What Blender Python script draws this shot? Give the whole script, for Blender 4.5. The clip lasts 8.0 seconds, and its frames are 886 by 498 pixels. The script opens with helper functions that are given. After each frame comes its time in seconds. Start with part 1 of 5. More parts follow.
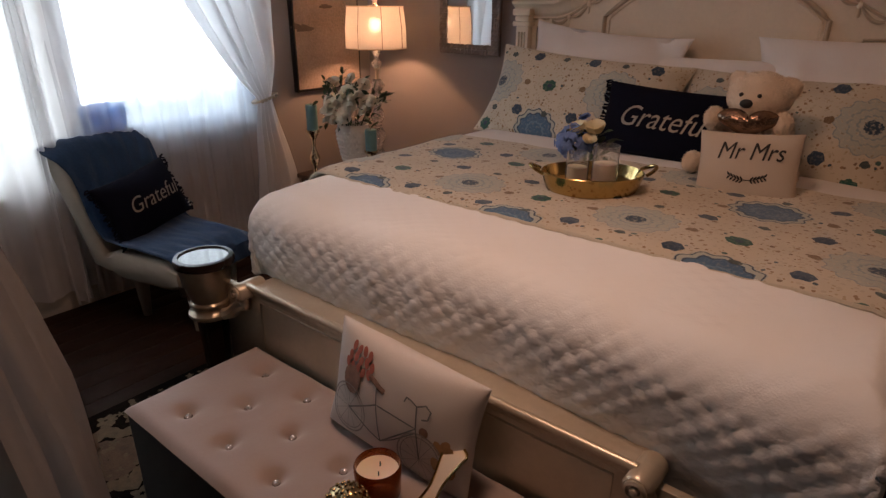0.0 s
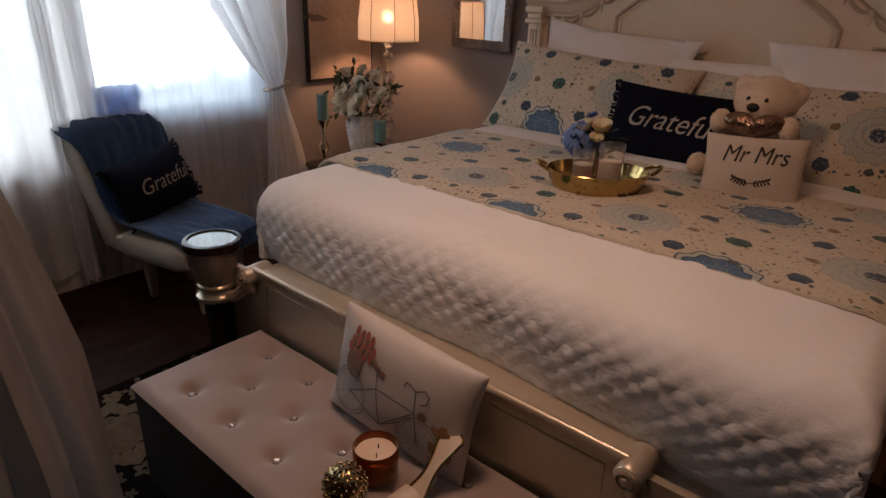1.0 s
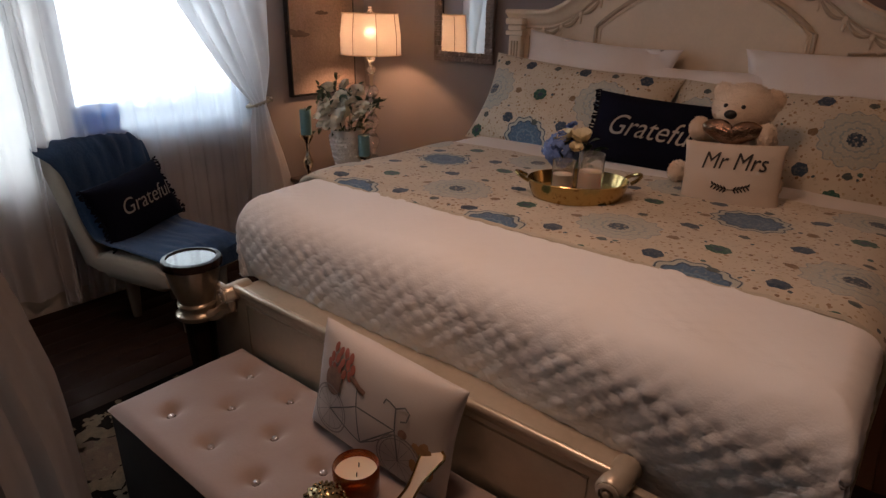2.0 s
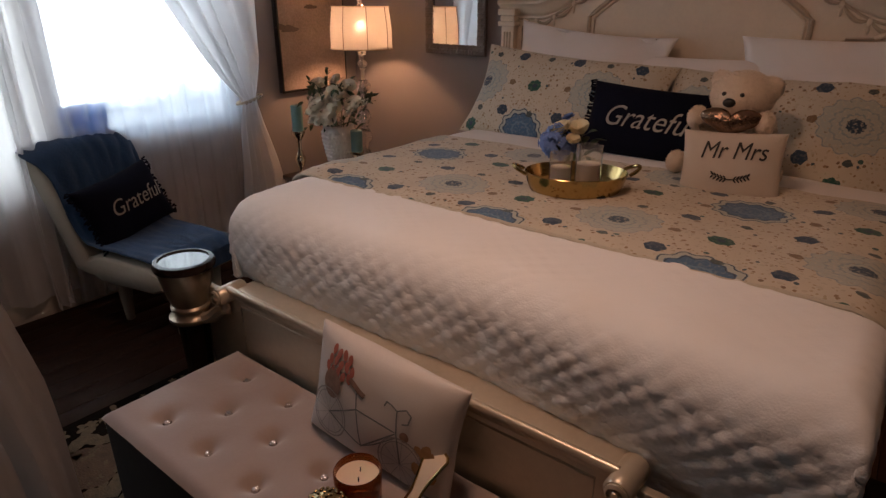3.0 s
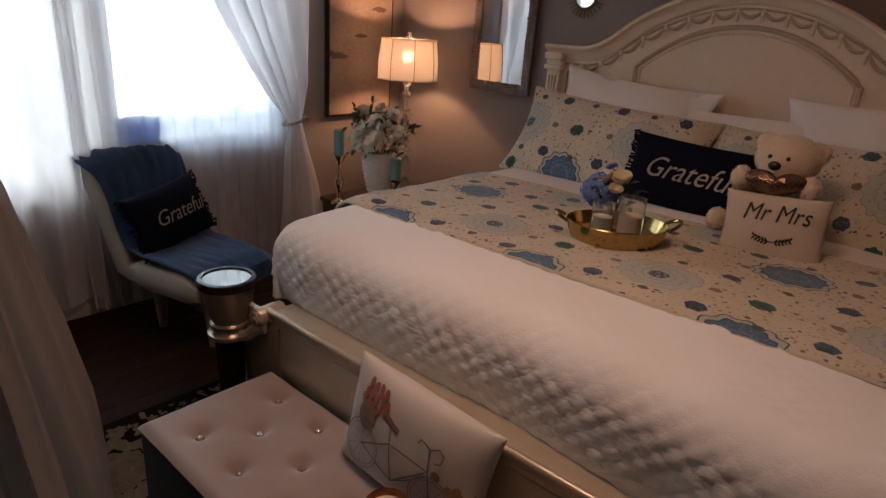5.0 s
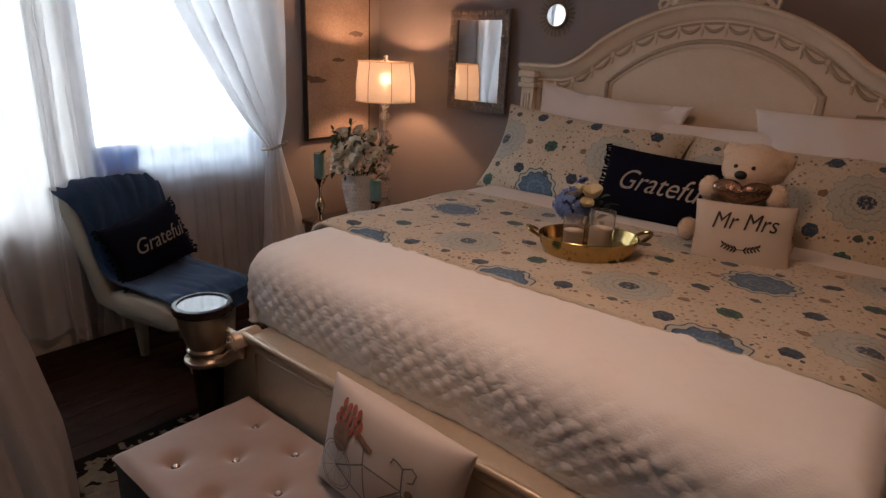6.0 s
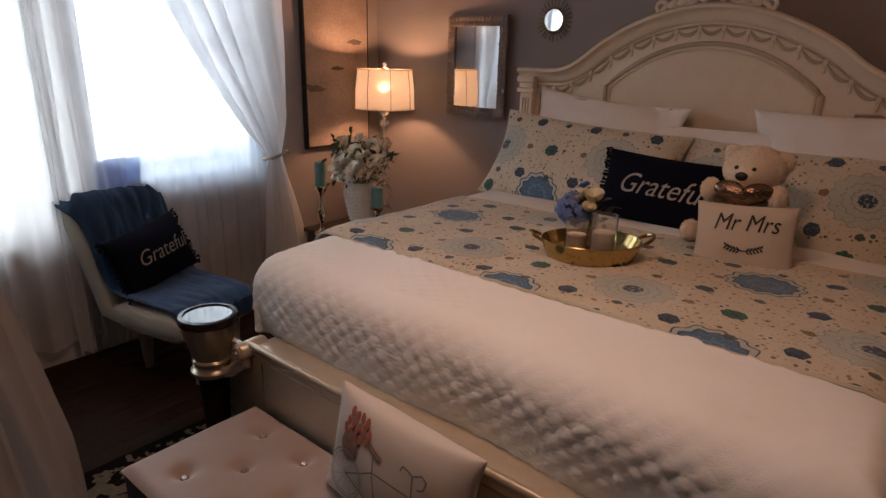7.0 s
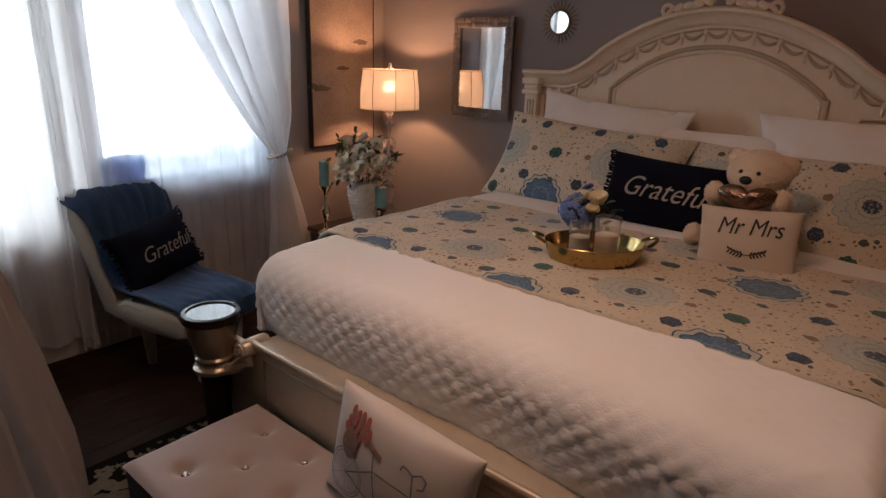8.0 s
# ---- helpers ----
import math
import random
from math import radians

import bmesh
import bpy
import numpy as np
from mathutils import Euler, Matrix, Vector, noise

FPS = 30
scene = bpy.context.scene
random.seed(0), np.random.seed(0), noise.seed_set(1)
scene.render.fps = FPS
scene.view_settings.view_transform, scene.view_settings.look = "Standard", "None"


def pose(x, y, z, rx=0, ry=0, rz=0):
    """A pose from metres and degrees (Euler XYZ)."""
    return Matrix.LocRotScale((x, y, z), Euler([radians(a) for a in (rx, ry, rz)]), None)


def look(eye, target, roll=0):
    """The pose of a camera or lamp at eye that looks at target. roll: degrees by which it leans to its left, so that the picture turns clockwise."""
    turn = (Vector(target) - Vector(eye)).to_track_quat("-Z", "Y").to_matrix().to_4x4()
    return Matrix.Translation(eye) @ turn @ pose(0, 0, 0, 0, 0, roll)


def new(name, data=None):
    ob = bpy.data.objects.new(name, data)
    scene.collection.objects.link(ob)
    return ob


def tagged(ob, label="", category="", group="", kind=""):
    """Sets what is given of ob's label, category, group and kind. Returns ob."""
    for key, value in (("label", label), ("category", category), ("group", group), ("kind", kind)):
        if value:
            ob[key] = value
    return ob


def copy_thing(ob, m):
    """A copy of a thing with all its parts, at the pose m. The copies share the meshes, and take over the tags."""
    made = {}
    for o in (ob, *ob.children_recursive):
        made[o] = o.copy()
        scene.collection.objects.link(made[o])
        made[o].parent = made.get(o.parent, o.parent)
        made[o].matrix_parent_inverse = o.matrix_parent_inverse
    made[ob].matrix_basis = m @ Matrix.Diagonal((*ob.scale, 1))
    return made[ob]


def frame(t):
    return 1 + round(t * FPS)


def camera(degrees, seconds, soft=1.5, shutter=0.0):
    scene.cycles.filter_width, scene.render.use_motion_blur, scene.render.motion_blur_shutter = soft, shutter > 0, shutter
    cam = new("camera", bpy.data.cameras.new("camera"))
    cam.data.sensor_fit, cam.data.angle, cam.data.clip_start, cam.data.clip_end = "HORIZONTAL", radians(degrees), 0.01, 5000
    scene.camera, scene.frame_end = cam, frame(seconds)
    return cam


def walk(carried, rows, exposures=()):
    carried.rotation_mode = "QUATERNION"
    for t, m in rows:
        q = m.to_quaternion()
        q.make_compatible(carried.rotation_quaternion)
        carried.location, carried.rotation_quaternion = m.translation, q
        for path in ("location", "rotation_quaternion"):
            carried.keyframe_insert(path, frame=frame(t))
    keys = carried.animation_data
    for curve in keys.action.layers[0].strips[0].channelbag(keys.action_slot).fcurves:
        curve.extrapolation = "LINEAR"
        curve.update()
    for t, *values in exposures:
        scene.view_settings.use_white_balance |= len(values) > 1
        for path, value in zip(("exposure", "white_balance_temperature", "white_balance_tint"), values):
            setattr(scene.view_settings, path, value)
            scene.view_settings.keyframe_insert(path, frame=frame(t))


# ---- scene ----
cam = camera(72.7, 8.0, soft=1.4)
PATH = [
    (0, (0.899, -1.017, 1.509), (-0.261, 0.428, 0.756), 0.4),
    (0.5, (0.891, -1.031, 1.513), (-0.265, 0.406, 0.738), 1.0),
    (1, (0.922, -1.042, 1.509), (-0.246, 0.388, 0.741), 2.3),
    (1.5, (0.944, -1.026, 1.51), (-0.225, 0.42, 0.775), 2.0),
    (3, (0.911, -0.986, 1.506), (-0.228, 0.476, 0.755), 0.3),
    (3.5, (0.88, -0.98, 1.531), (-0.265, 0.461, 0.749), 0.4),
    (4, (0.862, -1.02, 1.555), (-0.309, 0.398, 0.769), 1.6),
    (4.5, (0.862, -1.045, 1.562), (-0.332, 0.368, 0.802), 3.4),
    (4.7, (0.86, -1.045, 1.557), (-0.344, 0.38, 0.836), 3.9),
    (6, (0.925, -1.011, 1.564), (-0.28, 0.461, 0.946), 2.5),
    (6.5, (0.928, -1.012, 1.572), (-0.279, 0.464, 0.966), 1.3),
    (7, (0.919, -1.023, 1.572), (-0.29, 0.452, 0.969), 1.4),
    (7.5, (0.917, -1.025, 1.571), (-0.297, 0.446, 0.969), 1.6),
    (8, (0.922, -1.025, 1.572), (-0.296, 0.444, 0.971), 2.0),
]
walk(cam, [(t, look(eye, target, roll)) for t, eye, target, roll in PATH], [(0, -0.02), (0.5, -0.19), (3.5, -0.24), (4.7, -0.26), (6, -0.09), (8, -0.10)])

# ---- world, sun, large lights ----
world = bpy.data.worlds.new("world")
scene.world = world
world.use_nodes = True
sky = world.node_tree.nodes.new("ShaderNodeTexSky")
sky.sky_type, sky.sun_disc = "NISHITA", False
sky.sun_elevation, sky.sun_rotation = radians(38), radians(250)
world.node_tree.nodes["Background"].inputs[1].default_value = 0.12
world.node_tree.links.new(sky.outputs[0], world.node_tree.nodes["Background"].inputs[0])
scene.view_settings.exposure = 0.0


def lamp(name, kind, power, colour, m, **settings):
    data = bpy.data.lights.new(name, kind)
    data.energy, data.color = power, colour
    if "size" in settings:
        data.shape, data.size, data.size_y = "RECTANGLE", settings["size"], settings["size_y"]
    if "radius" in settings:
        data.shadow_soft_size = settings["radius"]
    ob = new(name, data)
    ob.matrix_world = m
    return ob


sun = lamp("sun", "SUN", 2.0, (1.0, 0.95, 0.88), look((-6, -2.2, 5), (0, 0, 0)))
sun.data.angle = radians(0.5)
SKY_WINDOW = lamp("window_daylight", "AREA", 9, (0.72, 0.86, 1.0), look((-2.50, 0.7, 1.6), (0, 0.7, 1.3)), size=0.96, size_y=1.05)
SKY_WINDOW_2 = lamp("window_daylight", "AREA", 17, (0.75, 0.87, 1.0), look((-2.51, -0.6, 1.45), (0, -0.6, 1.2)), size=0.76, size_y=1.4)
BULB = lamp("table_lamp_bulb", "POINT", 29, (1.0, 0.48, 0.24), pose(-2.02, 1.91, 1.385), radius=0.034)
# bulb of an unseen lamp, added to warm headboard and wall at right
BULB_UNSEEN = lamp("table_lamp_bulb", "POINT", 35, (1.0, 0.48, 0.24), pose(1.75, 1.84, 1.39), radius=0.034)
# unseen overhead source, placed and tuned to light the bed from above
CEILING_BULB = lamp("ceiling_lamp_bulb", "AREA", 13.0, (1.0, 0.59, 0.41), pose(0.10, -0.10, 2.38), size=0.34, size_y=0.34)

# ---- materials ----


def mat(name, colour, rough=0.6, metal=0.0, vary=0.15, scale=8.0, bump=0.15, bump_scale=60.0, sheen=0.0, **more):
    """A plain material with a coarse and a fine variation of colour and a fine relief."""
    m = bpy.data.materials.new(name)
    m.use_nodes = True
    nodes, links = m.node_tree.nodes, m.node_tree.links
    b = nodes["Principled BSDF"]
    b.inputs["Roughness"].default_value, b.inputs["Metallic"].default_value = rough, metal
    b.inputs["Sheen Weight"].default_value = sheen
    for key, value in more.items():
        b.inputs[key.replace("_", " ")].default_value = value
    co = nodes.new("ShaderNodeTexCoord")
    coarse, fine = nodes.new("ShaderNodeTexNoise"), nodes.new("ShaderNodeTexNoise")
    coarse.inputs["Scale"].default_value, fine.inputs["Scale"].default_value = scale, bump_scale
    coarse.inputs["Detail"].default_value = 4
    for n in (coarse, fine):
        links.new(co.outputs["Object"], n.inputs["Vector"])
    add = nodes.new("ShaderNodeMath")
    add.operation = "MULTIPLY_ADD"
    add.inputs[1].default_value = 0.6
    links.new(coarse.outputs[0], add.inputs[0])
    half = nodes.new("ShaderNodeMath")
    half.operation, half.inputs[1].default_value = "MULTIPLY", 0.4
    links.new(fine.outputs[0], half.inputs[0])
    links.new(half.outputs[0], add.inputs[2])
    ramp = nodes.new("ShaderNodeMix")
    ramp.data_type = "RGBA"
    ramp.inputs[6].default_value = (*[c * (1 - vary) for c in colour], 1)
    ramp.inputs[7].default_value = (*[min(1, c * (1 + vary)) for c in colour], 1)
    links.new(add.outputs[0], ramp.inputs[0])
    links.new(ramp.outputs[2], b.inputs["Base Color"])
    if bump:
        relief = nodes.new("ShaderNodeBump")
        relief.inputs["Strength"].default_value, relief.inputs["Distance"].default_value = bump, 0.004
        links.new(fine.outputs[0], relief.inputs["Height"])
        links.new(relief.outputs[0], b.inputs["Normal"])
    return m


def sheer(name, colour, cover, fold=5.0, face_part=0.55):
    """Thin woven cloth: part of the light passes straight, part is scattered through."""
    m = bpy.data.materials.new(name)
    m.use_nodes = True
    nodes, links = m.node_tree.nodes, m.node_tree.links
    out = nodes["Material Output"]
    nodes.remove(nodes["Principled BSDF"])
    clear, through_cloth, face = (nodes.new("ShaderNodeBsdf" + k) for k in ("Transparent", "Translucent", "Diffuse"))
    through_cloth.inputs[0].default_value = (*colour, 1)
    face.inputs[0].default_value = (*colour, 1)
    cloth, mix = nodes.new("ShaderNodeMixShader"), nodes.new("ShaderNodeMixShader")
    cloth.inputs[0].default_value = face_part
    links.new(through_cloth.outputs[0], cloth.inputs[1])
    links.new(face.outputs[0], cloth.inputs[2])
    co, weave = nodes.new("ShaderNodeTexCoord"), nodes.new("ShaderNodeTexNoise")
    weave.inputs["Scale"].default_value = fold
    links.new(co.outputs["Object"], weave.inputs["Vector"])
    span = nodes.new("ShaderNodeMapRange")
    span.inputs[1].default_value, span.inputs[2].default_value = 0.3, 0.7
    span.inputs[3].default_value, span.inputs[4].default_value = cover - 0.04, cover + 0.04
    links.new(weave.outputs[0], span.inputs[0])
    links.new(span.outputs[0], mix.inputs[0])
    links.new(clear.outputs[0], mix.inputs[1])
    links.new(cloth.outputs[0], mix.inputs[2])
    links.new(mix.outputs[0], out.inputs[0])
    return m


def glow(name, colour, strength):
    m = bpy.data.materials.new(name)
    m.use_nodes = True
    b = m.node_tree.nodes["Principled BSDF"]
    b.inputs["Base Color"].default_value = (*colour, 1)
    b.inputs["Emission Color"].default_value = (*colour, 1)
    b.inputs["Emission Strength"].default_value = strength
    return m


def shade_cloth(name, colour):
    m = bpy.data.materials.new(name)
    m.use_nodes = True
    nodes, links = m.node_tree.nodes, m.node_tree.links
    nodes.remove(nodes["Principled BSDF"])
    t, d, mix = nodes.new("ShaderNodeBsdfTranslucent"), nodes.new("ShaderNodeBsdfDiffuse"), nodes.new("ShaderNodeMixShader")
    co, slub, tone = nodes.new("ShaderNodeTexCoord"), nodes.new("ShaderNodeTexNoise"), nodes.new("ShaderNodeMix")
    slub.inputs["Scale"].default_value = 60
    tone.data_type = "RGBA"
    tone.inputs[6].default_value, tone.inputs[7].default_value = (*[c * 0.85 for c in colour], 1), (*colour, 1)
    links.new(co.outputs["Object"], slub.inputs["Vector"])
    links.new(slub.outputs[0], tone.inputs[0])
    for n in (t, d):
        links.new(tone.outputs[2], n.inputs[0])
    mix.inputs[0].default_value = 0.45
    links.new(t.outputs[0], mix.inputs[1])
    links.new(d.outputs[0], mix.inputs[2])
    clear, thin = nodes.new("ShaderNodeBsdfRefraction"), nodes.new("ShaderNodeMixShader")
    clear.inputs["Roughness"].default_value, clear.inputs["IOR"].default_value = 0.6, 1.22
    thin.inputs[0].default_value = 0.28
    links.new(mix.outputs[0], thin.inputs[1])
    links.new(clear.outputs[0], thin.inputs[2])
    links.new(thin.outputs[0], nodes["Material Output"].inputs[0])
    return m


def printed_cloth(name, ground, layers, specks):
    """Cloth printed with rosettes. layers: centre, period, radius, petals, least cover of the ink and the colours from the middle outwards."""
    m = bpy.data.materials.new(name)
    m.use_nodes = True
    nodes, links = m.node_tree.nodes, m.node_tree.links
    b = nodes["Principled BSDF"]
    b.inputs["Roughness"].default_value, b.inputs["Sheen Weight"].default_value = 0.8, 0.2

    def node(kind, op="", *values):
        n = nodes.new(kind)
        if op:
            n.operation = op
        for i, v in enumerate(values):
            if v is None:
                continue
            if hasattr(v, "links"):
                links.new(v, n.inputs[i])
            else:
                n.inputs[i].default_value = v
        return n

    uv = nodes.new("ShaderNodeTexCoord").outputs["UV"]
    wob = node("ShaderNodeTexNoise")
    wob.inputs["Scale"].default_value = 48
    wob.inputs["Detail"].default_value = 4
    links.new(uv, wob.inputs["Vector"])
    shift = node("ShaderNodeVectorMath", "SCALE", wob.outputs["Color"])
    shift.inputs[3].default_value = 0.012
    place = node("ShaderNodeVectorMath", "ADD", uv, shift.outputs[0]).outputs[0]
    tint = node("ShaderNodeTexNoise")
    tint.inputs["Scale"].default_value = 6
    links.new(uv, tint.inputs["Vector"])
    base = nodes.new("ShaderNodeMix")
    base.data_type = "RGBA"
    base.inputs[6].default_value, base.inputs[7].default_value = (*[c * 0.80 for c in ground], 1), (*[c * 1.06 for c in ground], 1)
    links.new(tint.outputs[0], base.inputs[0])
    colour = base.outputs[2]

    def over(mask, rgb):
        mix = nodes.new("ShaderNodeMix")
        mix.data_type = "RGBA"
        links.new(mask, mix.inputs[0])
        links.new(colour, mix.inputs[6])
        mix.inputs[7].default_value = (*rgb, 1)
        return mix.outputs[2]

    worn = node("ShaderNodeTexNoise")
    worn.inputs["Scale"].default_value, worn.inputs["Detail"].default_value = 95, 3
    links.new(uv, worn.inputs["Vector"])
    for scale, low, rgb in specks:
        cells = node("ShaderNodeTexVoronoi")
        cells.inputs["Scale"].default_value = scale
        links.new(place, cells.inputs["Vector"])
        spot = node("ShaderNodeMath", "LESS_THAN", cells.outputs["Distance"], low)
        colour = over(spot.outputs[0], rgb)
    for (cx, cy), (px, py), (rx, ry), petals, least, rings in layers:
        q = node("ShaderNodeVectorMath", "SUBTRACT", place, (cx - px / 2, cy - py / 2, 0)).outputs[0]
        q = node("ShaderNodeVectorMath", "WRAP", q, (px, py, 1), (0, 0, 0)).outputs[0]
        q = node("ShaderNodeVectorMath", "SUBTRACT", q, (px / 2, py / 2, 0)).outputs[0]
        q = node("ShaderNodeVectorMath", "DIVIDE", q, (rx, ry, 1)).outputs[0]
        sep = node("ShaderNodeSeparateXYZ")
        links.new(q, sep.inputs[0])
        flat = node("ShaderNodeCombineXYZ")
        links.new(sep.outputs[0], flat.inputs[0])
        links.new(sep.outputs[1], flat.inputs[1])
        dist = node("ShaderNodeVectorMath", "LENGTH", flat.outputs[0]).outputs["Value"]
        turn = node("ShaderNodeMath", "ARCTAN2", sep.outputs[1], sep.outputs[0]).outputs[0]
        wave = node("ShaderNodeMath", "COSINE", node("ShaderNodeMath", "MULTIPLY", turn, float(petals)).outputs[0]).outputs[0]
        lobe = node("ShaderNodeMath", "MULTIPLY_ADD", wave, 0.055, 1.0).outputs[0]
        dist = node("ShaderNodeMath", "DIVIDE", dist, lobe).outputs[0]
        lace = node("ShaderNodeMapRange", "", worn.outputs[0], 0.36, 0.5, least, 1.0).outputs[0]
        for outer, inner, rgb in rings:
            a = node("ShaderNodeMath", "LESS_THAN", dist, outer).outputs[0]
            c = node("ShaderNodeMath", "GREATER_THAN", dist, inner).outputs[0]
            mask = node("ShaderNodeMath", "MULTIPLY", a, c).outputs[0]
            colour = over(node("ShaderNodeMath", "MULTIPLY", mask, lace).outputs[0], rgb)
    links.new(colour, b.inputs["Base Color"])
    weave = node("ShaderNodeTexNoise")
    weave.inputs["Scale"].default_value = 160
    links.new(uv, weave.inputs["Vector"])
    relief = node("ShaderNodeBump")
    relief.inputs["Strength"].default_value, relief.inputs["Distance"].default_value = 0.25, 0.004
    links.new(weave.outputs[0], relief.inputs["Height"])
    links.new(relief.outputs[0], b.inputs["Normal"])
    return m


BLUE, TEAL, GREEN, PALE, INK = (0.055, 0.125, 0.225), (0.02, 0.05, 0.09), (0.012, 0.085, 0.065), (0.40, 0.415, 0.37), (0.03, 0.05, 0.09)
FLORAL = printed_cloth("floral_cotton", (0.58, 0.51, 0.40), [
    ((-0.318, 0.213), (0.61, 0.56), (0.124, 0.115), 14, 0.35, [(1.0, 0.0, PALE), (0.99, 0.955, (0.27, 0.30, 0.31)), (0.66, 0.60, (0.29, 0.33, 0.33)), (0.42, 0.36, (0.26, 0.31, 0.32)), (0.25, 0.0, TEAL)]),
    ((-0.64, 0.54), (0.612, 0.56), (0.108, 0.098), 12, 0.75, [(1.08, 0.0, PALE), (1.05, 1.0, INK), (0.86, 0.0, BLUE), (0.84, 0.80, INK), (0.45, 0.38, (0.13, 0.21, 0.30))]),
    ((-0.64, 0.213), (0.61, 0.56), (0.034, 0.031), 8, 0.85, [(1.0, 0.0, GREEN), (0.35, 0.0, INK)]),
    ((-0.335, 0.54), (0.61, 0.56), (0.034, 0.031), 8, 0.85, [(1.0, 0.0, GREEN), (0.35, 0.0, INK)]),
    ((-0.155, 0.067), (0.305, 0.2975), (0.029, 0.026), 6, 0.85, [(1.0, 0.0, (0.018, 0.045, 0.085))]),
    ((-0.0, 0.067), (0.305, 0.2975), (0.016, 0.014), 5, 0.85, [(1.0, 0.0, (0.05, 0.07, 0.07))]),
    ((-0.155, 0.215), (0.305, 0.2975), (0.017, 0.015), 5, 0.85, [(1.0, 0.0, (0.19, 0.12, 0.06))]),
], [(46.0, 0.26, (0.47, 0.41, 0.31)), (60.0, 0.22, (0.40, 0.32, 0.21)), (34.0, 0.19, (0.28, 0.18, 0.10)), (23.0, 0.14, (0.20, 0.13, 0.08)), (17.0, 0.11, (0.05, 0.08, 0.10)), (10.0, 0.08, (0.05, 0.11, 0.10))])
PIPING = mat("cream_cord", (0.50, 0.45, 0.36), 0.85, vary=0.2, scale=40)
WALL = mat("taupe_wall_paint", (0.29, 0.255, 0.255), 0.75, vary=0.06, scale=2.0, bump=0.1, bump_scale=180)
# paint of the unseen walls, darkened so less light bounces back
WALL_UNSEEN = mat("bounce_cutting_wall_paint", (0.13, 0.11, 0.105), 0.8, vary=0.06, scale=2.0, bump=0.1, bump_scale=180)
SMOKED = mat("grey_glass_top", (0.04, 0.05, 0.065), 0.04, vary=0.1, bump=0)
EBONY = mat("dark_stained_wood", (0.045, 0.03, 0.022), 0.45, vary=0.3, scale=12)
WHITE_PAINT = mat("white_paint", (0.75, 0.73, 0.7), 0.45, vary=0.05)
# unseen ceiling, kept well below white to weaken bounced light
CEILING = mat("ceiling_paint", (0.55, 0.52, 0.50), 0.85, vary=0.04)
WOOD_DARK = mat("dark_wood_floor", (0.022, 0.009, 0.005), 0.6, Specular_IOR_Level=0.1, vary=0.45, scale=5.0, bump=0.1, bump_scale=40)
QUILT = mat("white_cotton_quilt", (0.80, 0.79, 0.785), 0.9, vary=0.03, bump=0.2, bump_scale=220, sheen=0.25)
SHEET = mat("white_sheet", (0.74, 0.72, 0.7), 0.85, vary=0.04, bump_scale=150)
FLUFF = mat("white_pillow_cotton", (0.74, 0.70, 0.68), 0.9, vary=0.05, bump=0.2, bump_scale=90, sheen=0.2)
CHAMPAGNE = mat("champagne_silver_finish", (0.58, 0.50, 0.39), 0.34, metal=0.45, vary=0.18, scale=10, bump=0.08)
# champagne finish again, darkened because less light falls on the urn
URN_DIMMED = mat("dimmed_silver_finish", (0.30, 0.245, 0.18), 0.28, metal=0.7, vary=0.3, scale=14, bump=0.12)
CREAM = mat("antique_white_finish", (0.74, 0.62, 0.48), 0.45, vary=0.12, scale=9, bump=0.12)
GILT = mat("worn_glaze_finish", (0.50, 0.40, 0.29), 0.45, metal=0.15, vary=0.25, scale=25, bump=0.2)
NAVY = mat("navy_cloth", (0.004, 0.005, 0.013), 0.95, vary=0.3, Specular_IOR_Level=0.12, bump=0.3, bump_scale=200)
SILVER_INK = mat("silver_print", (0.29, 0.26, 0.225), 0.5, metal=0.2)
BLACK_INK = mat("black_print", (0.02, 0.018, 0.018), 0.7)
BLUE_THROW = mat("blue_throw_fleece", (0.009, 0.034, 0.088), 0.95, vary=0.5, scale=14, bump=0.5, bump_scale=90, sheen=0.12)
IVORY = mat("ivory_upholstery", (0.31, 0.26, 0.205), 0.8, vary=0.08, bump=0.2, bump_scale=160)
VELVET = mat("blush_beige_velvet", (0.345, 0.268, 0.24), 0.7, vary=0.1, scale=6, bump=0.1, bump_scale=120, sheen=0.5)
PLUSH = mat("cream_plush", (0.68, 0.55, 0.42), 0.95, vary=0.12, bump=0.7, bump_scale=130, sheen=0.5)
LINEN = mat("cream_linen", (0.54, 0.46, 0.38), 0.85, vary=0.06, bump=0.25, bump_scale=240)
CANVAS = mat("white_canvas", (0.64, 0.59, 0.555), 0.85, vary=0.05, bump=0.08, bump_scale=260)
GOLD = mat("polished_gold", (0.46, 0.33, 0.14), 0.18, metal=1.0, vary=0.12, bump=0.05)
ROSE_SEQUIN = mat("rose_gold_sequins", (0.23, 0.145, 0.10), 0.16, metal=0.9, vary=0.5, scale=70, bump=0.8, bump_scale=110)
MIRROR = mat("mirror_glass", (0.74, 0.77, 0.79), 0.03, metal=1.0, vary=0.02, bump=0)
MERCURY = mat("mercury_glass", (0.72, 0.62, 0.46), 0.12, metal=1.0, vary=0.35, scale=40, bump=1.0, bump_scale=60)
BRONZE_GLASS = mat("bronze_mercury_glass", (0.34, 0.25, 0.13), 0.14, metal=1.0, vary=0.4, scale=40, bump=0.6, bump_scale=60)
CRYSTAL = mat("crystal", (0.9, 0.9, 0.92), 0.05, vary=0.02, bump=0, Transmission_Weight=0.85, IOR=1.5)
GLASS = mat("clear_glass", (0.92, 0.92, 0.9), 0.04, vary=0.02, bump=0, Transmission_Weight=0.95, IOR=1.45)
AMBER = mat("amber_glass", (0.50, 0.10, 0.012), 0.08, vary=0.1, bump=0, Transmission_Weight=0.75, IOR=1.45)
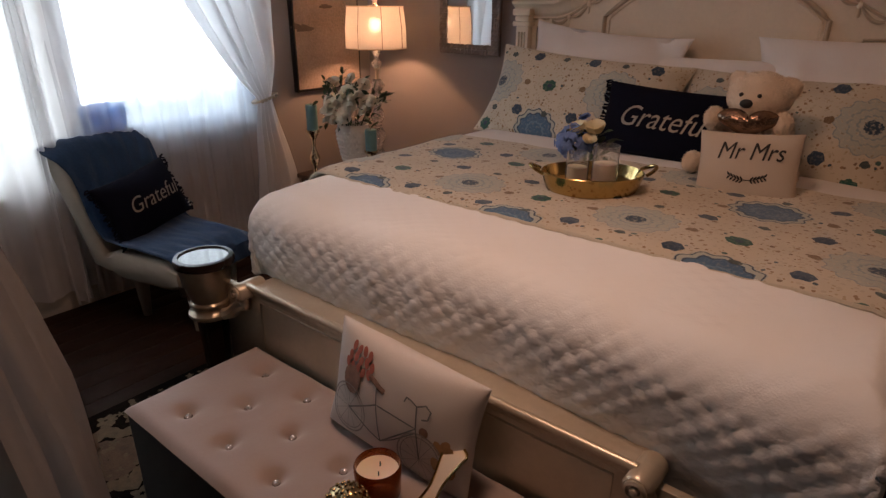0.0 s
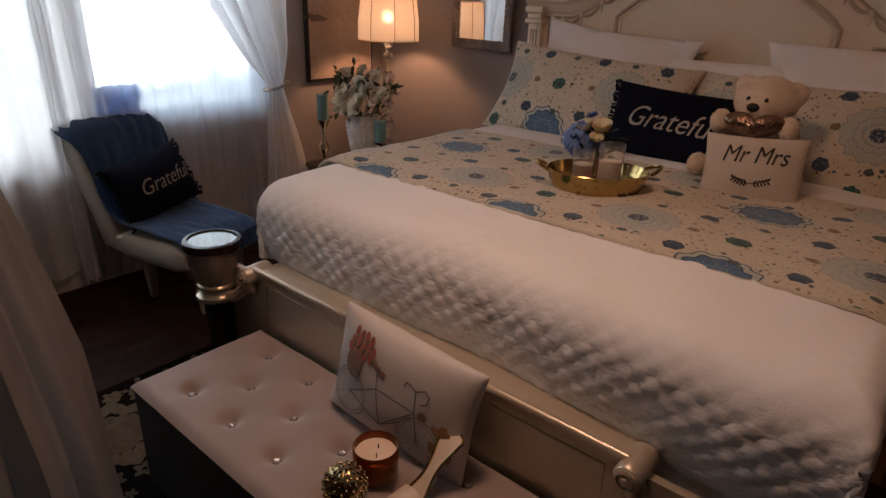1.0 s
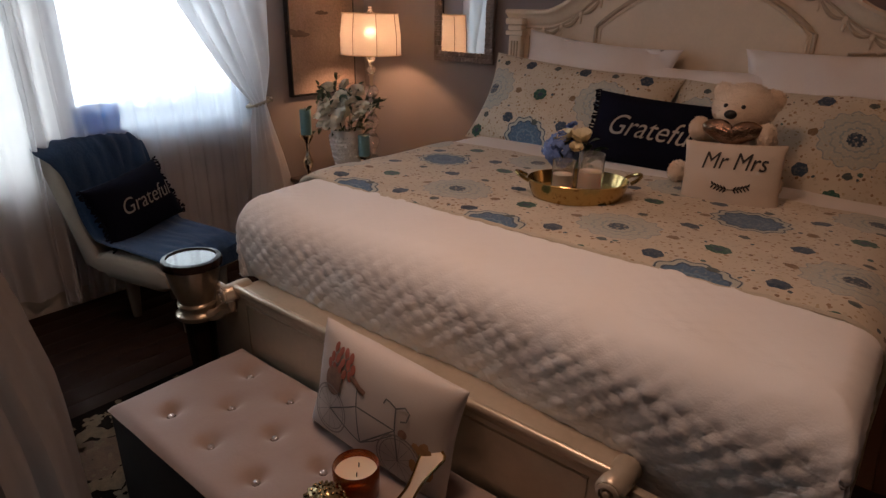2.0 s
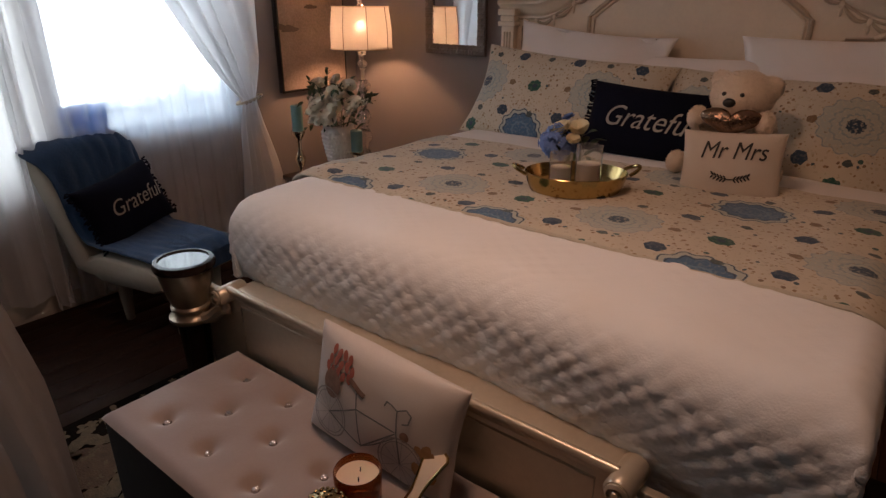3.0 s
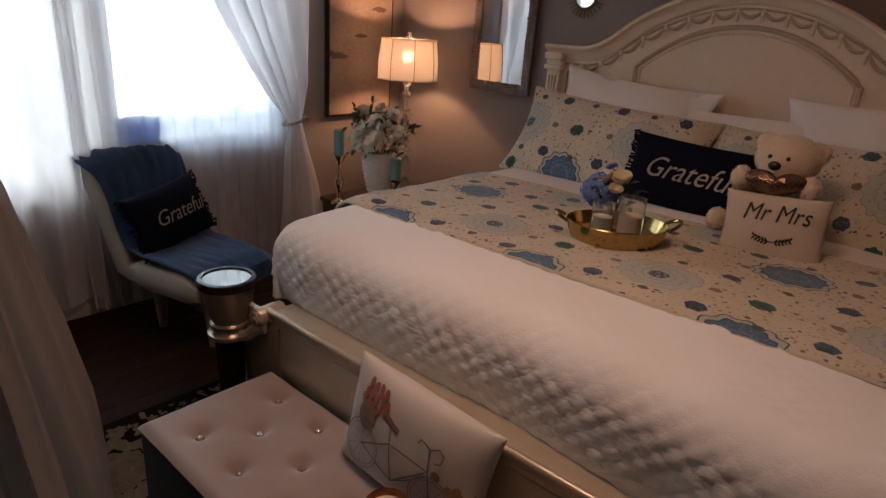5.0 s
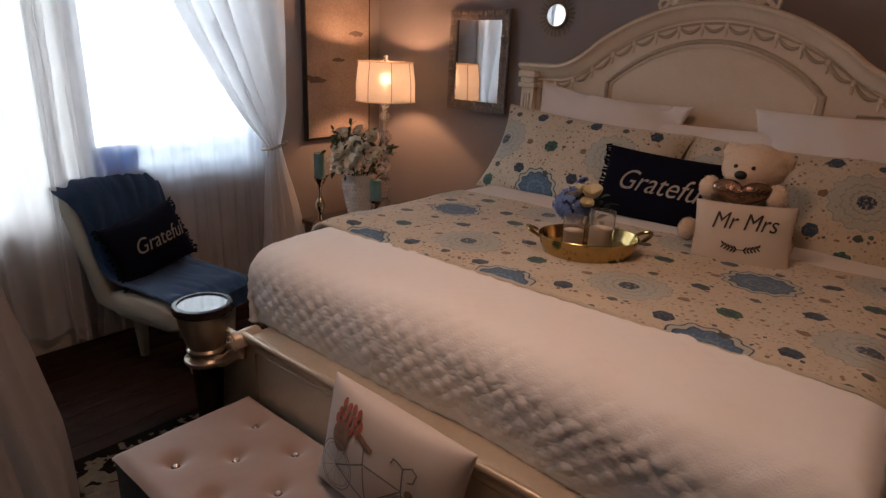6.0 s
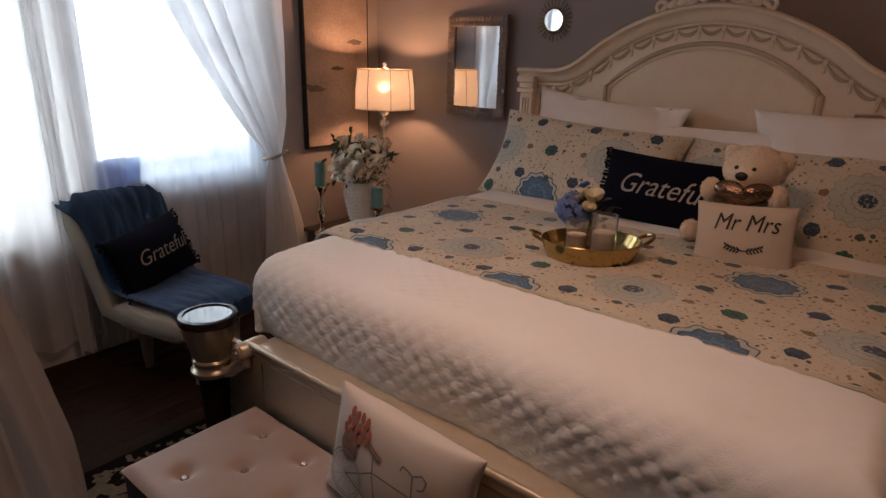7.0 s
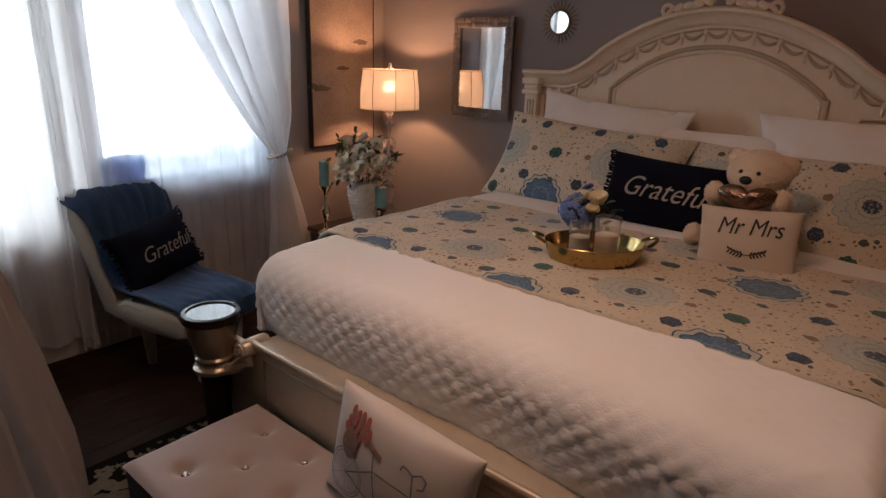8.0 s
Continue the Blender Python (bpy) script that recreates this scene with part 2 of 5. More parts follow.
WAX = mat("cream_wax", (0.84, 0.70, 0.55), 0.5, vary=0.05, Subsurface_Weight=0.2)
TEAL_WAX = mat("teal_wax", (0.16, 0.31, 0.32), 0.5, vary=0.08)
BLACK = mat("black_lacquer", (0.012, 0.011, 0.011), 0.3)
DARK_TRIM = mat("dark_brown_rim", (0.014, 0.007, 0.005), 0.25, Specular_IOR_Level=0.25)
LEAF = mat("green_leaf", (0.03, 0.06, 0.028), 0.55, vary=0.4, scale=30)
PETAL = mat("white_petal", (0.76, 0.69, 0.56), 0.7, vary=0.08, scale=20)
YELLOW_PETAL = mat("pale_cream_petal", (0.74, 0.67, 0.46), 0.7, vary=0.1, scale=20)
BLUE_PETAL = mat("blue_hydrangea_petal", (0.13, 0.21, 0.46), 0.75, vary=0.3, scale=60)
CERAMIC = mat("white_hobnail_ceramic", (0.74, 0.68, 0.63), 0.4, vary=0.06)
PAINTING = mat("painted_canvas", (0.40, 0.305, 0.265), 0.7, vary=0.85, scale=3.2, bump=0.2, bump_scale=90)
DARK_PAINT = mat("dark_brush_paint", (0.14, 0.10, 0.085), 0.7, vary=0.4)
RUG_GROUND = mat("black_rug_pile", (0.008, 0.006, 0.005), 1.0, Specular_IOR_Level=0.0, vary=0.4, bump=0.6, bump_scale=160)
RUG_GOLD = mat("gold_rug_pile", (0.085, 0.058, 0.03), 0.95, vary=0.85, scale=45, bump=0.6, bump_scale=160)
RUG_BROWN = mat("brown_rug_pile", (0.07, 0.04, 0.02), 0.95, vary=0.8, scale=30, bump=0.6, bump_scale=160)
RED_INK = mat("red_tulip_print", (0.36, 0.11, 0.075), 0.8, vary=0.35, scale=40)
GREY_INK = mat("grey_print", (0.33, 0.30, 0.28), 0.8, vary=0.3, scale=30)
GREEN_INK = mat("slate_print", (0.19, 0.20, 0.20), 0.8, vary=0.6, scale=30)
BROWN_INK = mat("brown_print", (0.25, 0.15, 0.11), 0.8, vary=0.7, scale=30)
BLIND = sheer("white_vinyl_slat", (0.92, 0.90, 0.88), 0.90, 5.0, 0.15)

SHEER = sheer("white_sheer_voile", (0.76, 0.74, 0.75), 0.58)
SHEER_THICK = sheer("gathered_white_voile", (0.80, 0.79, 0.80), 0.955, 5.0, 0.72)
SHEER_SOFT = sheer("soft_white_voile", (0.80, 0.79, 0.80), 0.80, 5.0, 0.55)
SHEER_BLIND = sheer("pleated_white_voile", (0.80, 0.78, 0.78), 0.74)
# white voile, its colour darkened to stand for the dim light on it
SHEER_DIMMED = sheer("shade_darkened_voile", (0.29, 0.26, 0.243), 0.86, 5.0)
BLUE_CLOTH = sheer("light_blue_cloth", (0.03, 0.14, 0.40), 0.97, 9.0, 0.45)
CAFE = sheer("cafe_cloth", (0.55, 0.62, 0.72), 0.86, 9.0, 0.5)
SHADE = shade_cloth("cream_shade_silk", (0.52, 0.50, 0.48))
OUTSIDE = glow("daylight_backdrop", (0.80, 0.91, 1.0), 6.0)

# ---- building helpers ----


def thing(name, m, label="", category="", group="", kind=""):
    ob = new(name)
    ob.empty_display_size = 0.05
    ob.matrix_world = m
    return tagged(ob, label, category, group, kind)


def part(name, bm, material, parent=None, label="", m=None, smooth=True):
    """Links a bmesh as one mesh object, under a thing or part if one is given."""
    me = bpy.data.meshes.new(name)
    bm.to_mesh(me)
    bm.free()
    for mm in material if isinstance(material, (list, tuple)) else (material,):
        me.materials.append(mm)
    if smooth:
        me.polygons.foreach_set("use_smooth", [True] * len(me.polygons))
        me.set_sharp_from_angle(angle=radians(42))
    ob = new(name, me)
    if m is not None:
        ob.matrix_basis = m
    ob.parent = parent
    return tagged(ob, label)


def single(name, bm, material, label, category, group="", kind="", m=None, smooth=True):
    return tagged(part(name, bm, material, None, "", m, smooth), label, category, group, kind)


def box(x0, x1, y0, y1, z0, z1, bevel=0.0, bm=None):
    own = bmesh.new()
    bmesh.ops.create_cube(own, size=1)
    for v in own.verts:
        v.co = ((x0 + x1) / 2 + v.co.x * (x1 - x0), (y0 + y1) / 2 + v.co.y * (y1 - y0), (z0 + z1) / 2 + v.co.z * (z1 - z0))
    if bevel:
        bmesh.ops.bevel(own, geom=own.edges[:], offset=bevel, segments=2, affect="EDGES", profile=0.5)
    return own if bm is None else joined(bm, own)


def joined(bm, other, m=None, index=0):
    """Adds other to bm, moved by m."""
    made = {}
    for v in other.verts:
        made[v] = bm.verts.new(m @ v.co if m is not None else v.co)
    for f in other.faces:
        try:
            g = bm.faces.new([made[v] for v in f.verts])
            g.material_index = index if index else f.material_index
        except ValueError:
            pass
    other.free()
    return bm


def lathe(profile, segments=28):
    """Turns a list of (radius, height) round the z axis."""
    bm = bmesh.new()
    rings = []
    for r, z in profile:
        if r < 1e-5:
            rings.append([bm.verts.new((0, 0, z))])
        else:
            rings.append([bm.verts.new((r * math.cos(2 * math.pi * i / segments), r * math.sin(2 * math.pi * i / segments), z)) for i in range(segments)])
    for a, b in zip(rings, rings[1:]):
        for i in range(segments):
            j = (i + 1) % segments
            if len(a) == 1 and len(b) > 1:
                bm.faces.new((a[0], b[j], b[i]))
            elif len(b) == 1 and len(a) > 1:
                bm.faces.new((a[i], a[j], b[0]))
            elif len(a) > 1:
                bm.faces.new((a[i], a[j], b[j], b[i]))
    bmesh.ops.recalc_face_normals(bm, faces=bm.faces[:])
    return bm


def tube(points, radius, sides=8, closed=False, taper=None):
    """Sweeps a round section along points."""
    bm = bmesh.new()
    pts = [Vector(p) for p in points]
    n, rings = len(pts), []
    for i, p in enumerate(pts):
        a = pts[(i - 1) % n] if closed or i else p
        b = pts[(i + 1) % n] if closed or i < n - 1 else p
        d = (b - a).normalized()
        side = d.cross(Vector((0, 0, 1)) if abs(d.z) < 0.9 else Vector((0, 1, 0))).normalized()
        up = side.cross(d)
        r = radius * (taper(i / max(1, n - 1)) if taper else 1)
        rings.append([bm.verts.new(p + r * (math.cos(2 * math.pi * k / sides) * side + math.sin(2 * math.pi * k / sides) * up)) for k in range(sides)])
    for i in range(n if closed else n - 1):
        a, b = rings[i], rings[(i + 1) % n]
        for k in range(sides):
            bm.faces.new((a[k], a[(k + 1) % sides], b[(k + 1) % sides], b[k]))
    if not closed:
        bm.faces.new(rings[0])
        bm.faces.new(rings[-1][::-1])
    bmesh.ops.recalc_face_normals(bm, faces=bm.faces[:])
    return bm


def ball(r, m=None, u=16, v=10):
    bm = bmesh.new()
    bmesh.ops.create_uvsphere(bm, u_segments=u, v_segments=v, radius=r)
    if m is not None:
        bmesh.ops.transform(bm, matrix=m, verts=bm.verts[:])
    return bm


def scaled(x, y, z, sx, sy, sz, rx=0, ry=0, rz=0):
    return pose(x, y, z, rx, ry, rz) @ Matrix.Diagonal((sx, sy, sz, 1))


def surface(nu, nv, f, uv=None, thick=0.0):
    """A sheet through f(u, v), with a second face thick below it and a rim if thick is given. uv: texture place of (u, v)."""
    bm = bmesh.new()
    layer = bm.loops.layers.uv.new("UVMap")
    grid = [[bm.verts.new(f(i / nu, j / nv)) for i in range(nu + 1)] for j in range(nv + 1)]
    where = {}
    for j in range(nv + 1):
        for i in range(nu + 1):
            where[grid[j][i]] = uv(i / nu, j / nv) if uv else (i / nu, j / nv)
    for j in range(nv):
        for i in range(nu):
            bm.faces.new((grid[j][i], grid[j][i + 1], grid[j + 1][i + 1], grid[j + 1][i]))
    bm.normal_update()
    if thick:
        under = [[bm.verts.new(v.co - v.normal * thick) for v in row] for row in grid]
        for j in range(nv + 1):
            for i in range(nu + 1):
                where[under[j][i]] = where[grid[j][i]]
        for j in range(nv):
            for i in range(nu):
                bm.faces.new((under[j + 1][i], under[j + 1][i + 1], under[j][i + 1], under[j][i]))
        rim = [(0, i) for i in range(nu)] + [(j, nu) for j in range(nv)] + [(nv, i) for i in range(nu, 0, -1)] + [(j, 0) for j in range(nv, 0, -1)]
        for (a, b), (c, d) in zip(rim, rim[1:] + rim[:1]):
            bm.faces.new((grid[c][d], grid[a][b], under[a][b], under[c][d]))
    for face in bm.faces:
        for loop in face.loops:
            loop[layer].uv = where[loop.vert]
    return bm


def cushion_height(u, v, thick):
    return thick * max(0.0, 1 - u ** 2) ** 0.42 * max(0.0, 1 - v ** 2) ** 0.42


def cushion_point(u, v, w, h, thick, seed, ear=0.07, crease=0.006):
    """The front of a filled cushion; u and v run from -1 to 1."""
    x = w / 2 * u * (1 - ear * (1 - v ** 2))
    y = h / 2 * v * (1 - ear * (1 - u ** 2))
    z = cushion_height(u, v, thick)
    n = noise.noise(Vector((x * 9 + seed, y * 9, seed))) * crease + noise.noise(Vector((x * 3 - seed, y * 3, seed))) * crease * 2
    return x, y, z + n * min(1, z / (0.3 * thick))


def cushion(w, h, thick, seed=0, n=26, ear=0.07, crease=0.006, offset=(0, 0)):
    bm = bmesh.new()
    layer = bm.loops.layers.uv.new("UVMap")
    for side in (1, -1):
        grid = []
        for j in range(n + 1):
            row = []
            for i in range(n + 1):
                u, v = math.sin(math.pi / 2 * (2 * i / n - 1)), math.sin(math.pi / 2 * (2 * j / n - 1))
                x, y, z = cushion_point(u, v, w, h, thick, seed, ear, crease)
                row.append(bm.verts.new((x, y, side * z)))
            grid.append(row)
        for j in range(n):
            for i in range(n):
                quad = (grid[j][i], grid[j][i + 1], grid[j + 1][i + 1], grid[j + 1][i])
                face = bm.faces.new(quad if side > 0 else quad[::-1])
                for loop in face.loops:
                    loop[layer].uv = (loop.vert.co.x + offset[0], loop.vert.co.y + offset[1])
    bmesh.ops.remove_doubles(bm, verts=bm.verts[:], dist=0.0005)
    return bm


def wrap_on_cushion(bm, w, h, thick, seed, ear=0.07, crease=0.006, lift=0.002):
    """Lays flat print on a cushion's front."""
    for v in bm.verts:
        u, t = max(-0.98, min(0.98, v.co.x * 2 / w)), max(-0.98, min(0.98, v.co.y * 2 / h))
        v.co.z += cushion_point(u, t, w, h, thick, seed, ear, crease)[2] + lift
    return bm


def lettering(text, size, slant=0.25, squeeze=1.0, fat=0.0):
    """Letters as a flat mesh round the origin, cut fine enough to follow a curved cloth."""
    data = bpy.data.curves.new("lettering", "FONT")
    data.body, data.size, data.align_x, data.align_y = text, size, "CENTER", "CENTER"
    data.shear, data.offset, data.extrude, data.resolution_u = slant, fat, 0.0008, 4
    ob = bpy.data.objects.new("lettering", data)
    me = bpy.data.meshes.new_from_object(ob)
    bm = bmesh.new()
    bm.from_mesh(me)
    bpy.data.objects.remove(ob)
    bpy.data.meshes.remove(me)
    bmesh.ops.triangulate(bm, faces=bm.faces[:])
    for _ in range(2):
        long = [e for e in bm.edges if e.calc_length() > 0.02]
        if long:
            bmesh.ops.subdivide_edges(bm, edges=long, cuts=1)
            bmesh.ops.triangulate(bm, faces=bm.faces[:])
    for v in bm.verts:
        v.co.x *= squeeze
    return bm

# ---- the room ----
WEST, NORTH, EAST, SOUTH, TOP = -2.42, 2.24, 2.3, -2.3, 2.5

floor = single("floor", box(WEST - 0.12, EAST + 0.12, SOUTH - 0.12, NORTH + 0.12, -0.12, -0.012), WOOD_DARK, "dark brown wooden plank floor", "floor", kind="structure")
single("ceiling", box(WEST - 0.12, EAST + 0.12, SOUTH - 0.12, NORTH + 0.12, TOP, TOP + 0.1), CEILING, "plain off-white ceiling", "ceiling", kind="structure")
single("wall_north", box(WEST - 0.12, EAST + 0.12, NORTH, NORTH + 0.12, -0.012, TOP), WALL, "taupe painted wall behind the bed", "wall", kind="structure")
single("wall_east", box(EAST, EAST + 0.12, SOUTH, NORTH, -0.012, TOP), WALL_UNSEEN, "unseen side wall, paint darkened to cut bounced light", "wall", kind="structure")
single("wall_south", box(WEST - 0.12, EAST + 0.12, SOUTH - 0.12, SOUTH, -0.012, TOP), WALL_UNSEEN, "unseen wall opposite the bed, paint darkened to cut bounced light", "wall", kind="structure")
WIN_A, WIN_B = (0.195, 1.22, 0.83, 2.15), (-1.0, 0.165, 0.66, 2.15)
bm = box(WEST - 0.12, WEST, SOUTH, WIN_B[0], -0.012, TOP)
for y0, y1, z0, z1 in ((WIN_B[0], WIN_B[1], -0.012, WIN_B[2]), (WIN_B[0], WIN_B[1], WIN_B[3], TOP), (WIN_B[1], WIN_A[0], -0.012, TOP),
                       (WIN_A[0], WIN_A[1], -0.012, WIN_A[2]), (WIN_A[0], WIN_A[1], WIN_A[3], TOP), (WIN_A[1], NORTH, -0.012, TOP)):
    box(WEST - 0.12, WEST, y0, y1, z0, z1, bm=bm)
single("wall_west", bm, WALL, "taupe painted wall with two windows", "wall", kind="structure", smooth=False)


def window_unit(name, y0, y1, z0, z1, label):
    w = thing(name, pose(WEST, (y0 + y1) / 2, z0), label, "window", kind="structure")
    hw, hh = (y1 - y0) / 2, z1 - z0
    bm = box(-0.09, -0.03, -hw, -hw + 0.045, 0, hh, 0.004)
    for args in ((-hw + 0.045, hw - 0.045, 0, 0.05), (-hw + 0.045, hw - 0.045, hh - 0.05, hh), (hw - 0.045, hw, 0, hh), (-hw + 0.045, hw - 0.045, hh / 2 - 0.02, hh / 2 + 0.02)):
        if 0.1 < args[2] < hh - 0.1:
            continue
        box(-0.09, -0.03, args[0], args[1], args[2], args[3], 0.004, bm)
    part("window_frame", bm, WHITE_PAINT, w)
    part("window_sill", box(-0.028, 0.03, -hw - 0.03, hw + 0.03, -0.03, 0.0, 0.005), WHITE_PAINT, w)
    for a, b in ((0.05, hh / 2 - 0.02), (hh / 2 + 0.02, hh - 0.05)):
        pane = part("pane", box(-0.064, -0.06, -hw + 0.045, hw - 0.045, a, b), GLASS, w)
        pane.visible_shadow = False
    bm = bmesh.new()
    for args in ((-hw - 0.07, -hw - 0.002, -0.03, hh + 0.07), (hw + 0.002, hw + 0.07, -0.03, hh + 0.07), (-hw - 0.07, hw + 0.07, hh + 0.0725, hh + 0.14)):
        if name == "window_1" and args[1] < 0 or name == "window_2" and args[0] > 0:
            continue
        box(0.0, 0.018, args[0], args[1], args[2], args[3], 0.004, bm)
    part("trim", bm, WHITE_PAINT, w)
    return w


window_unit("window_1", *WIN_A, "white sash window flooded with daylight")
window_unit("window_2", *WIN_B, "white sash window with lowered slat blind")

blind = thing("window_blind", pose(WEST + 0.012, (WIN_B[0] + WIN_B[1]) / 2, WIN_B[2]), "white horizontal slat blind, lowered over the window", "blind")
HB = (WIN_B[1] - WIN_B[0]) / 2 - 0.02
part("headrail", box(-0.025, 0.02, -HB, HB, 1.42, 1.46, 0.004), BLIND, blind)
part("bottom_rail", box(-0.016, 0.016, -HB, HB, 0.004, 0.022, 0.004), BLIND, blind)
slat_mesh = None
for k in range(52):
    if slat_mesh is None:
        bm = surface(1, 4, lambda u, v: (-0.014 + 0.028 * v, -HB + 2 * HB * u, 0.003 * (1 - (2 * v - 1) ** 2)), thick=0.001)
        slat = part("slat", bm, BLIND, blind, m=pose(0, 0, 0.045 + 0.026 * k, 0, 46, 0))
        slat_mesh = slat.data
    else:
        slat = new("slat", slat_mesh)
        slat.matrix_basis = pose(0, 0, 0.045 + 0.026 * k, 0, 46, 0)
        slat.parent = blind

single("backdrop", box(-6.05, -6.0, -8, 9, -1.5, 7), OUTSIDE, "bright overexposed daylight outside the windows", "backdrop", kind="structure")
single("ground", box(-200, 200, -200, 200, -0.4, -0.3), mat("pale_ground", (0.3, 0.3, 0.28), 0.9), "pale ground outside the windows", "ground", kind="structure")


def skirting(name, x0, x1, y0, y1):
    bm = box(x0, x1, y0, y1, 0.0, 0.10, 0.004)
    along_x = x1 - x0 > y1 - y0
    if along_x:
        box(x0, x1, y0 + 0.004, y1, 0.10, 0.118, 0.004, bm)
    else:
        box(x0, x1 - 0.006, y0, y1, 0.10, 0.118, 0.004, bm)
    return single(name, bm, mat("baseboard_paint", (0.5, 0.46, 0.41), 0.5, vary=0.1), "off-white moulded baseboard", "baseboard", kind="structure")


skirting("baseboard_west", WEST, WEST + 0.02, SOUTH + 0.02, NORTH - 0.02)
skirting("baseboard_north", WEST, EAST, NORTH - 0.02, NORTH)
skirting("baseboard_south", WEST, EAST, SOUTH, SOUTH + 0.02)
skirting("baseboard_east", EAST - 0.02, EAST, SOUTH + 0.02, NORTH - 0.02)

# ---- curtains ----
cafe = thing("cafe_curtain", pose(WEST + 0.028, 0.71, 0.99), "white cafe curtain across the lower part of the window", "curtain", "window curtains")
part("tension_wire", tube([(0, -0.55, 0), (0, 0.55, 0)], 0.002, 6), CHAMPAGNE, cafe)
part("cloth", surface(90, 12, lambda u, v: (0.014 * math.sin(u * 70 + 2 * math.sin(u * 9)), -0.53 + 1.06 * u, (0.02 + 0.09 * u + 0.03 * noise.noise(Vector((u * 9, 3, 1))) + 0.012 * math.sin(u * 70) + 0.02 * math.copysign(abs(math.sin(u * 31)) ** 0.5, math.sin(u * 31))) * (1 - v) - 0.24 * v)), CAFE, cafe, "dense white cloth")

BLUE_PATCH = lambda u, v: (0.012 * math.sin(u * 16) + 0.006 * math.sin(v * 5), 0.115 * (2 * u - 1) * (1 - 0.08 * v), 0.05 + 0.015 * math.sin(u * 3) - 0.17 * v)
single("folded_cloth", surface(30, 12, BLUE_PATCH), BLUE_CLOTH, "light blue cloth hung on the sill behind the sheer curtain", "cloth", m=pose(WEST + 0.052, 0.30, 0.98))

rod = thing("curtain_rod", pose(WEST + 0.20, 0.2, 2.27), "brushed metal double curtain rod above the windows", "curtain rod")
for x in (0.0, -0.11):
    part("pole", tube([(x, -1.5, 0), (x, 1.25, 0)], 0.012), CHAMPAGNE, rod)
for y in (-1.53, 1.28):
    part("finial", ball(0.026, pose(0, y, 0)), CHAMPAGNE, rod)
for y in (-1.42, 0.15, 1.2):
    part("bracket", box(-0.20, 0.0, y - 0.008, y + 0.008, -0.03, -0.0125, 0.003), CHAMPAGNE, rod)


def hanging(y0, y1, z0, x, folds, depth, seed, z1=2.275):
    def f(u, v):
        z = z1 + (z0 - z1) * v
        grow = 0.4 + 0.6 * v
        ph = 2 * math.pi * folds * u + 0.8 * math.sin(3.1 * v + seed)
        wob = noise.noise(Vector((u * 5 + seed, v * 2.2, seed)))
        return (x + depth * grow * (math.sin(ph) + 0.5 * math.sin(1.7 * ph + seed)) + 0.03 * wob * v, y0 + (y1 - y0) * u + 0.25 * depth * math.cos(ph) + 0.02 * wob * v, z)
    return f


def cloth_panel(name, f, material, label, nu=150, nv=40):
    return single(name, surface(nu, nv, f), material, label, "curtain", "window curtains")


cloth_panel("sheer_curtain", hanging(0.09, 1.25, 0.04, WEST + 0.085, 13, 0.012, 1), SHEER, "white sheer curtain hanging straight over the window")
cloth_panel("sheer_curtain", hanging(-1.25, 0.11, 0.12, WEST + 0.10, 9, 0.032, 2), SHEER_BLIND, "white sheer curtain over the blind, grazing the floor")
cloth_panel("gathered_curtain", hanging(-0.045, 0.04, 0.06, WEST + 0.115, 2, 0.018, 3), SHEER_SOFT, "white sheer curtain panel gathered into narrow folds", 80)


def swept(u, v):
    """A panel drawn aside to a tieback and falling free below it."""
    z = 2.275 + (0.03 - 2.275) * v
    tie = 0.98
    if z > tie:
        k = (z - tie) / (2.275 - tie)
        left = 1.13 - 0.76 * k ** 0.85
        right = 1.255 + 0.10 * math.sin(min(1, k * 4.5) * math.pi / 2) + 0.01 * k
    else:
        k = (tie - z) / tie
        left, right = 1.13 - 0.06 * k, 1.255 + 0.23 * math.sin(min(1, k * 1.15) * math.pi / 2)
    width = right - left
    ph = 2 * math.pi * (5.2 * u + 1.1 * math.sin(2.6 * u + 0.4) + 0.35 * noise.noise(Vector((u * 3, v * 2, 11))))
    depth = (0.016 + 0.03 * min(1, width / 0.4)) * (0.75 + 0.7 * noise.noise(Vector((u * 4.3, v * 1.2, 2))))
    pinch = math.exp(-((z - tie) / 0.12) ** 2)
    return (WEST + 0.15 - 0.08 * max(0, (u - 0.72) / 0.28) ** 1.5 + depth * (1 - 0.6 * max(0, u - 0.72) / 0.28) * (1 - 0.5 * pinch) * math.sin(ph + 1.5 * v) + 0.03 * pinch + 0.01 * noise.noise(Vector((u * 6, v * 5, 4))), left + width * u, z)


cloth_panel("tied_curtain", swept, SHEER_THICK, "white sheer curtain swept aside by a jewelled tieback", 130, 70)
tie = thing("curtain_tieback", pose(WEST + 0.185, 1.19, 0.98), "jewelled silver curtain tieback", "tieback")
part("band", tube([(0.035 * math.cos(a) - 0.02, 0.085 * math.sin(a), 0.02 * math.sin(a)) for a in np.linspace(0, 2 * math.pi, 24, endpoint=False)], 0.008, closed=True), CHAMPAGNE, tie)
for k in range(5):
    part("jewel", ball(0.011, pose(0.022, -0.05 + 0.026 * k, -0.012 + 0.006 * k), 8, 6), CRYSTAL, tie)


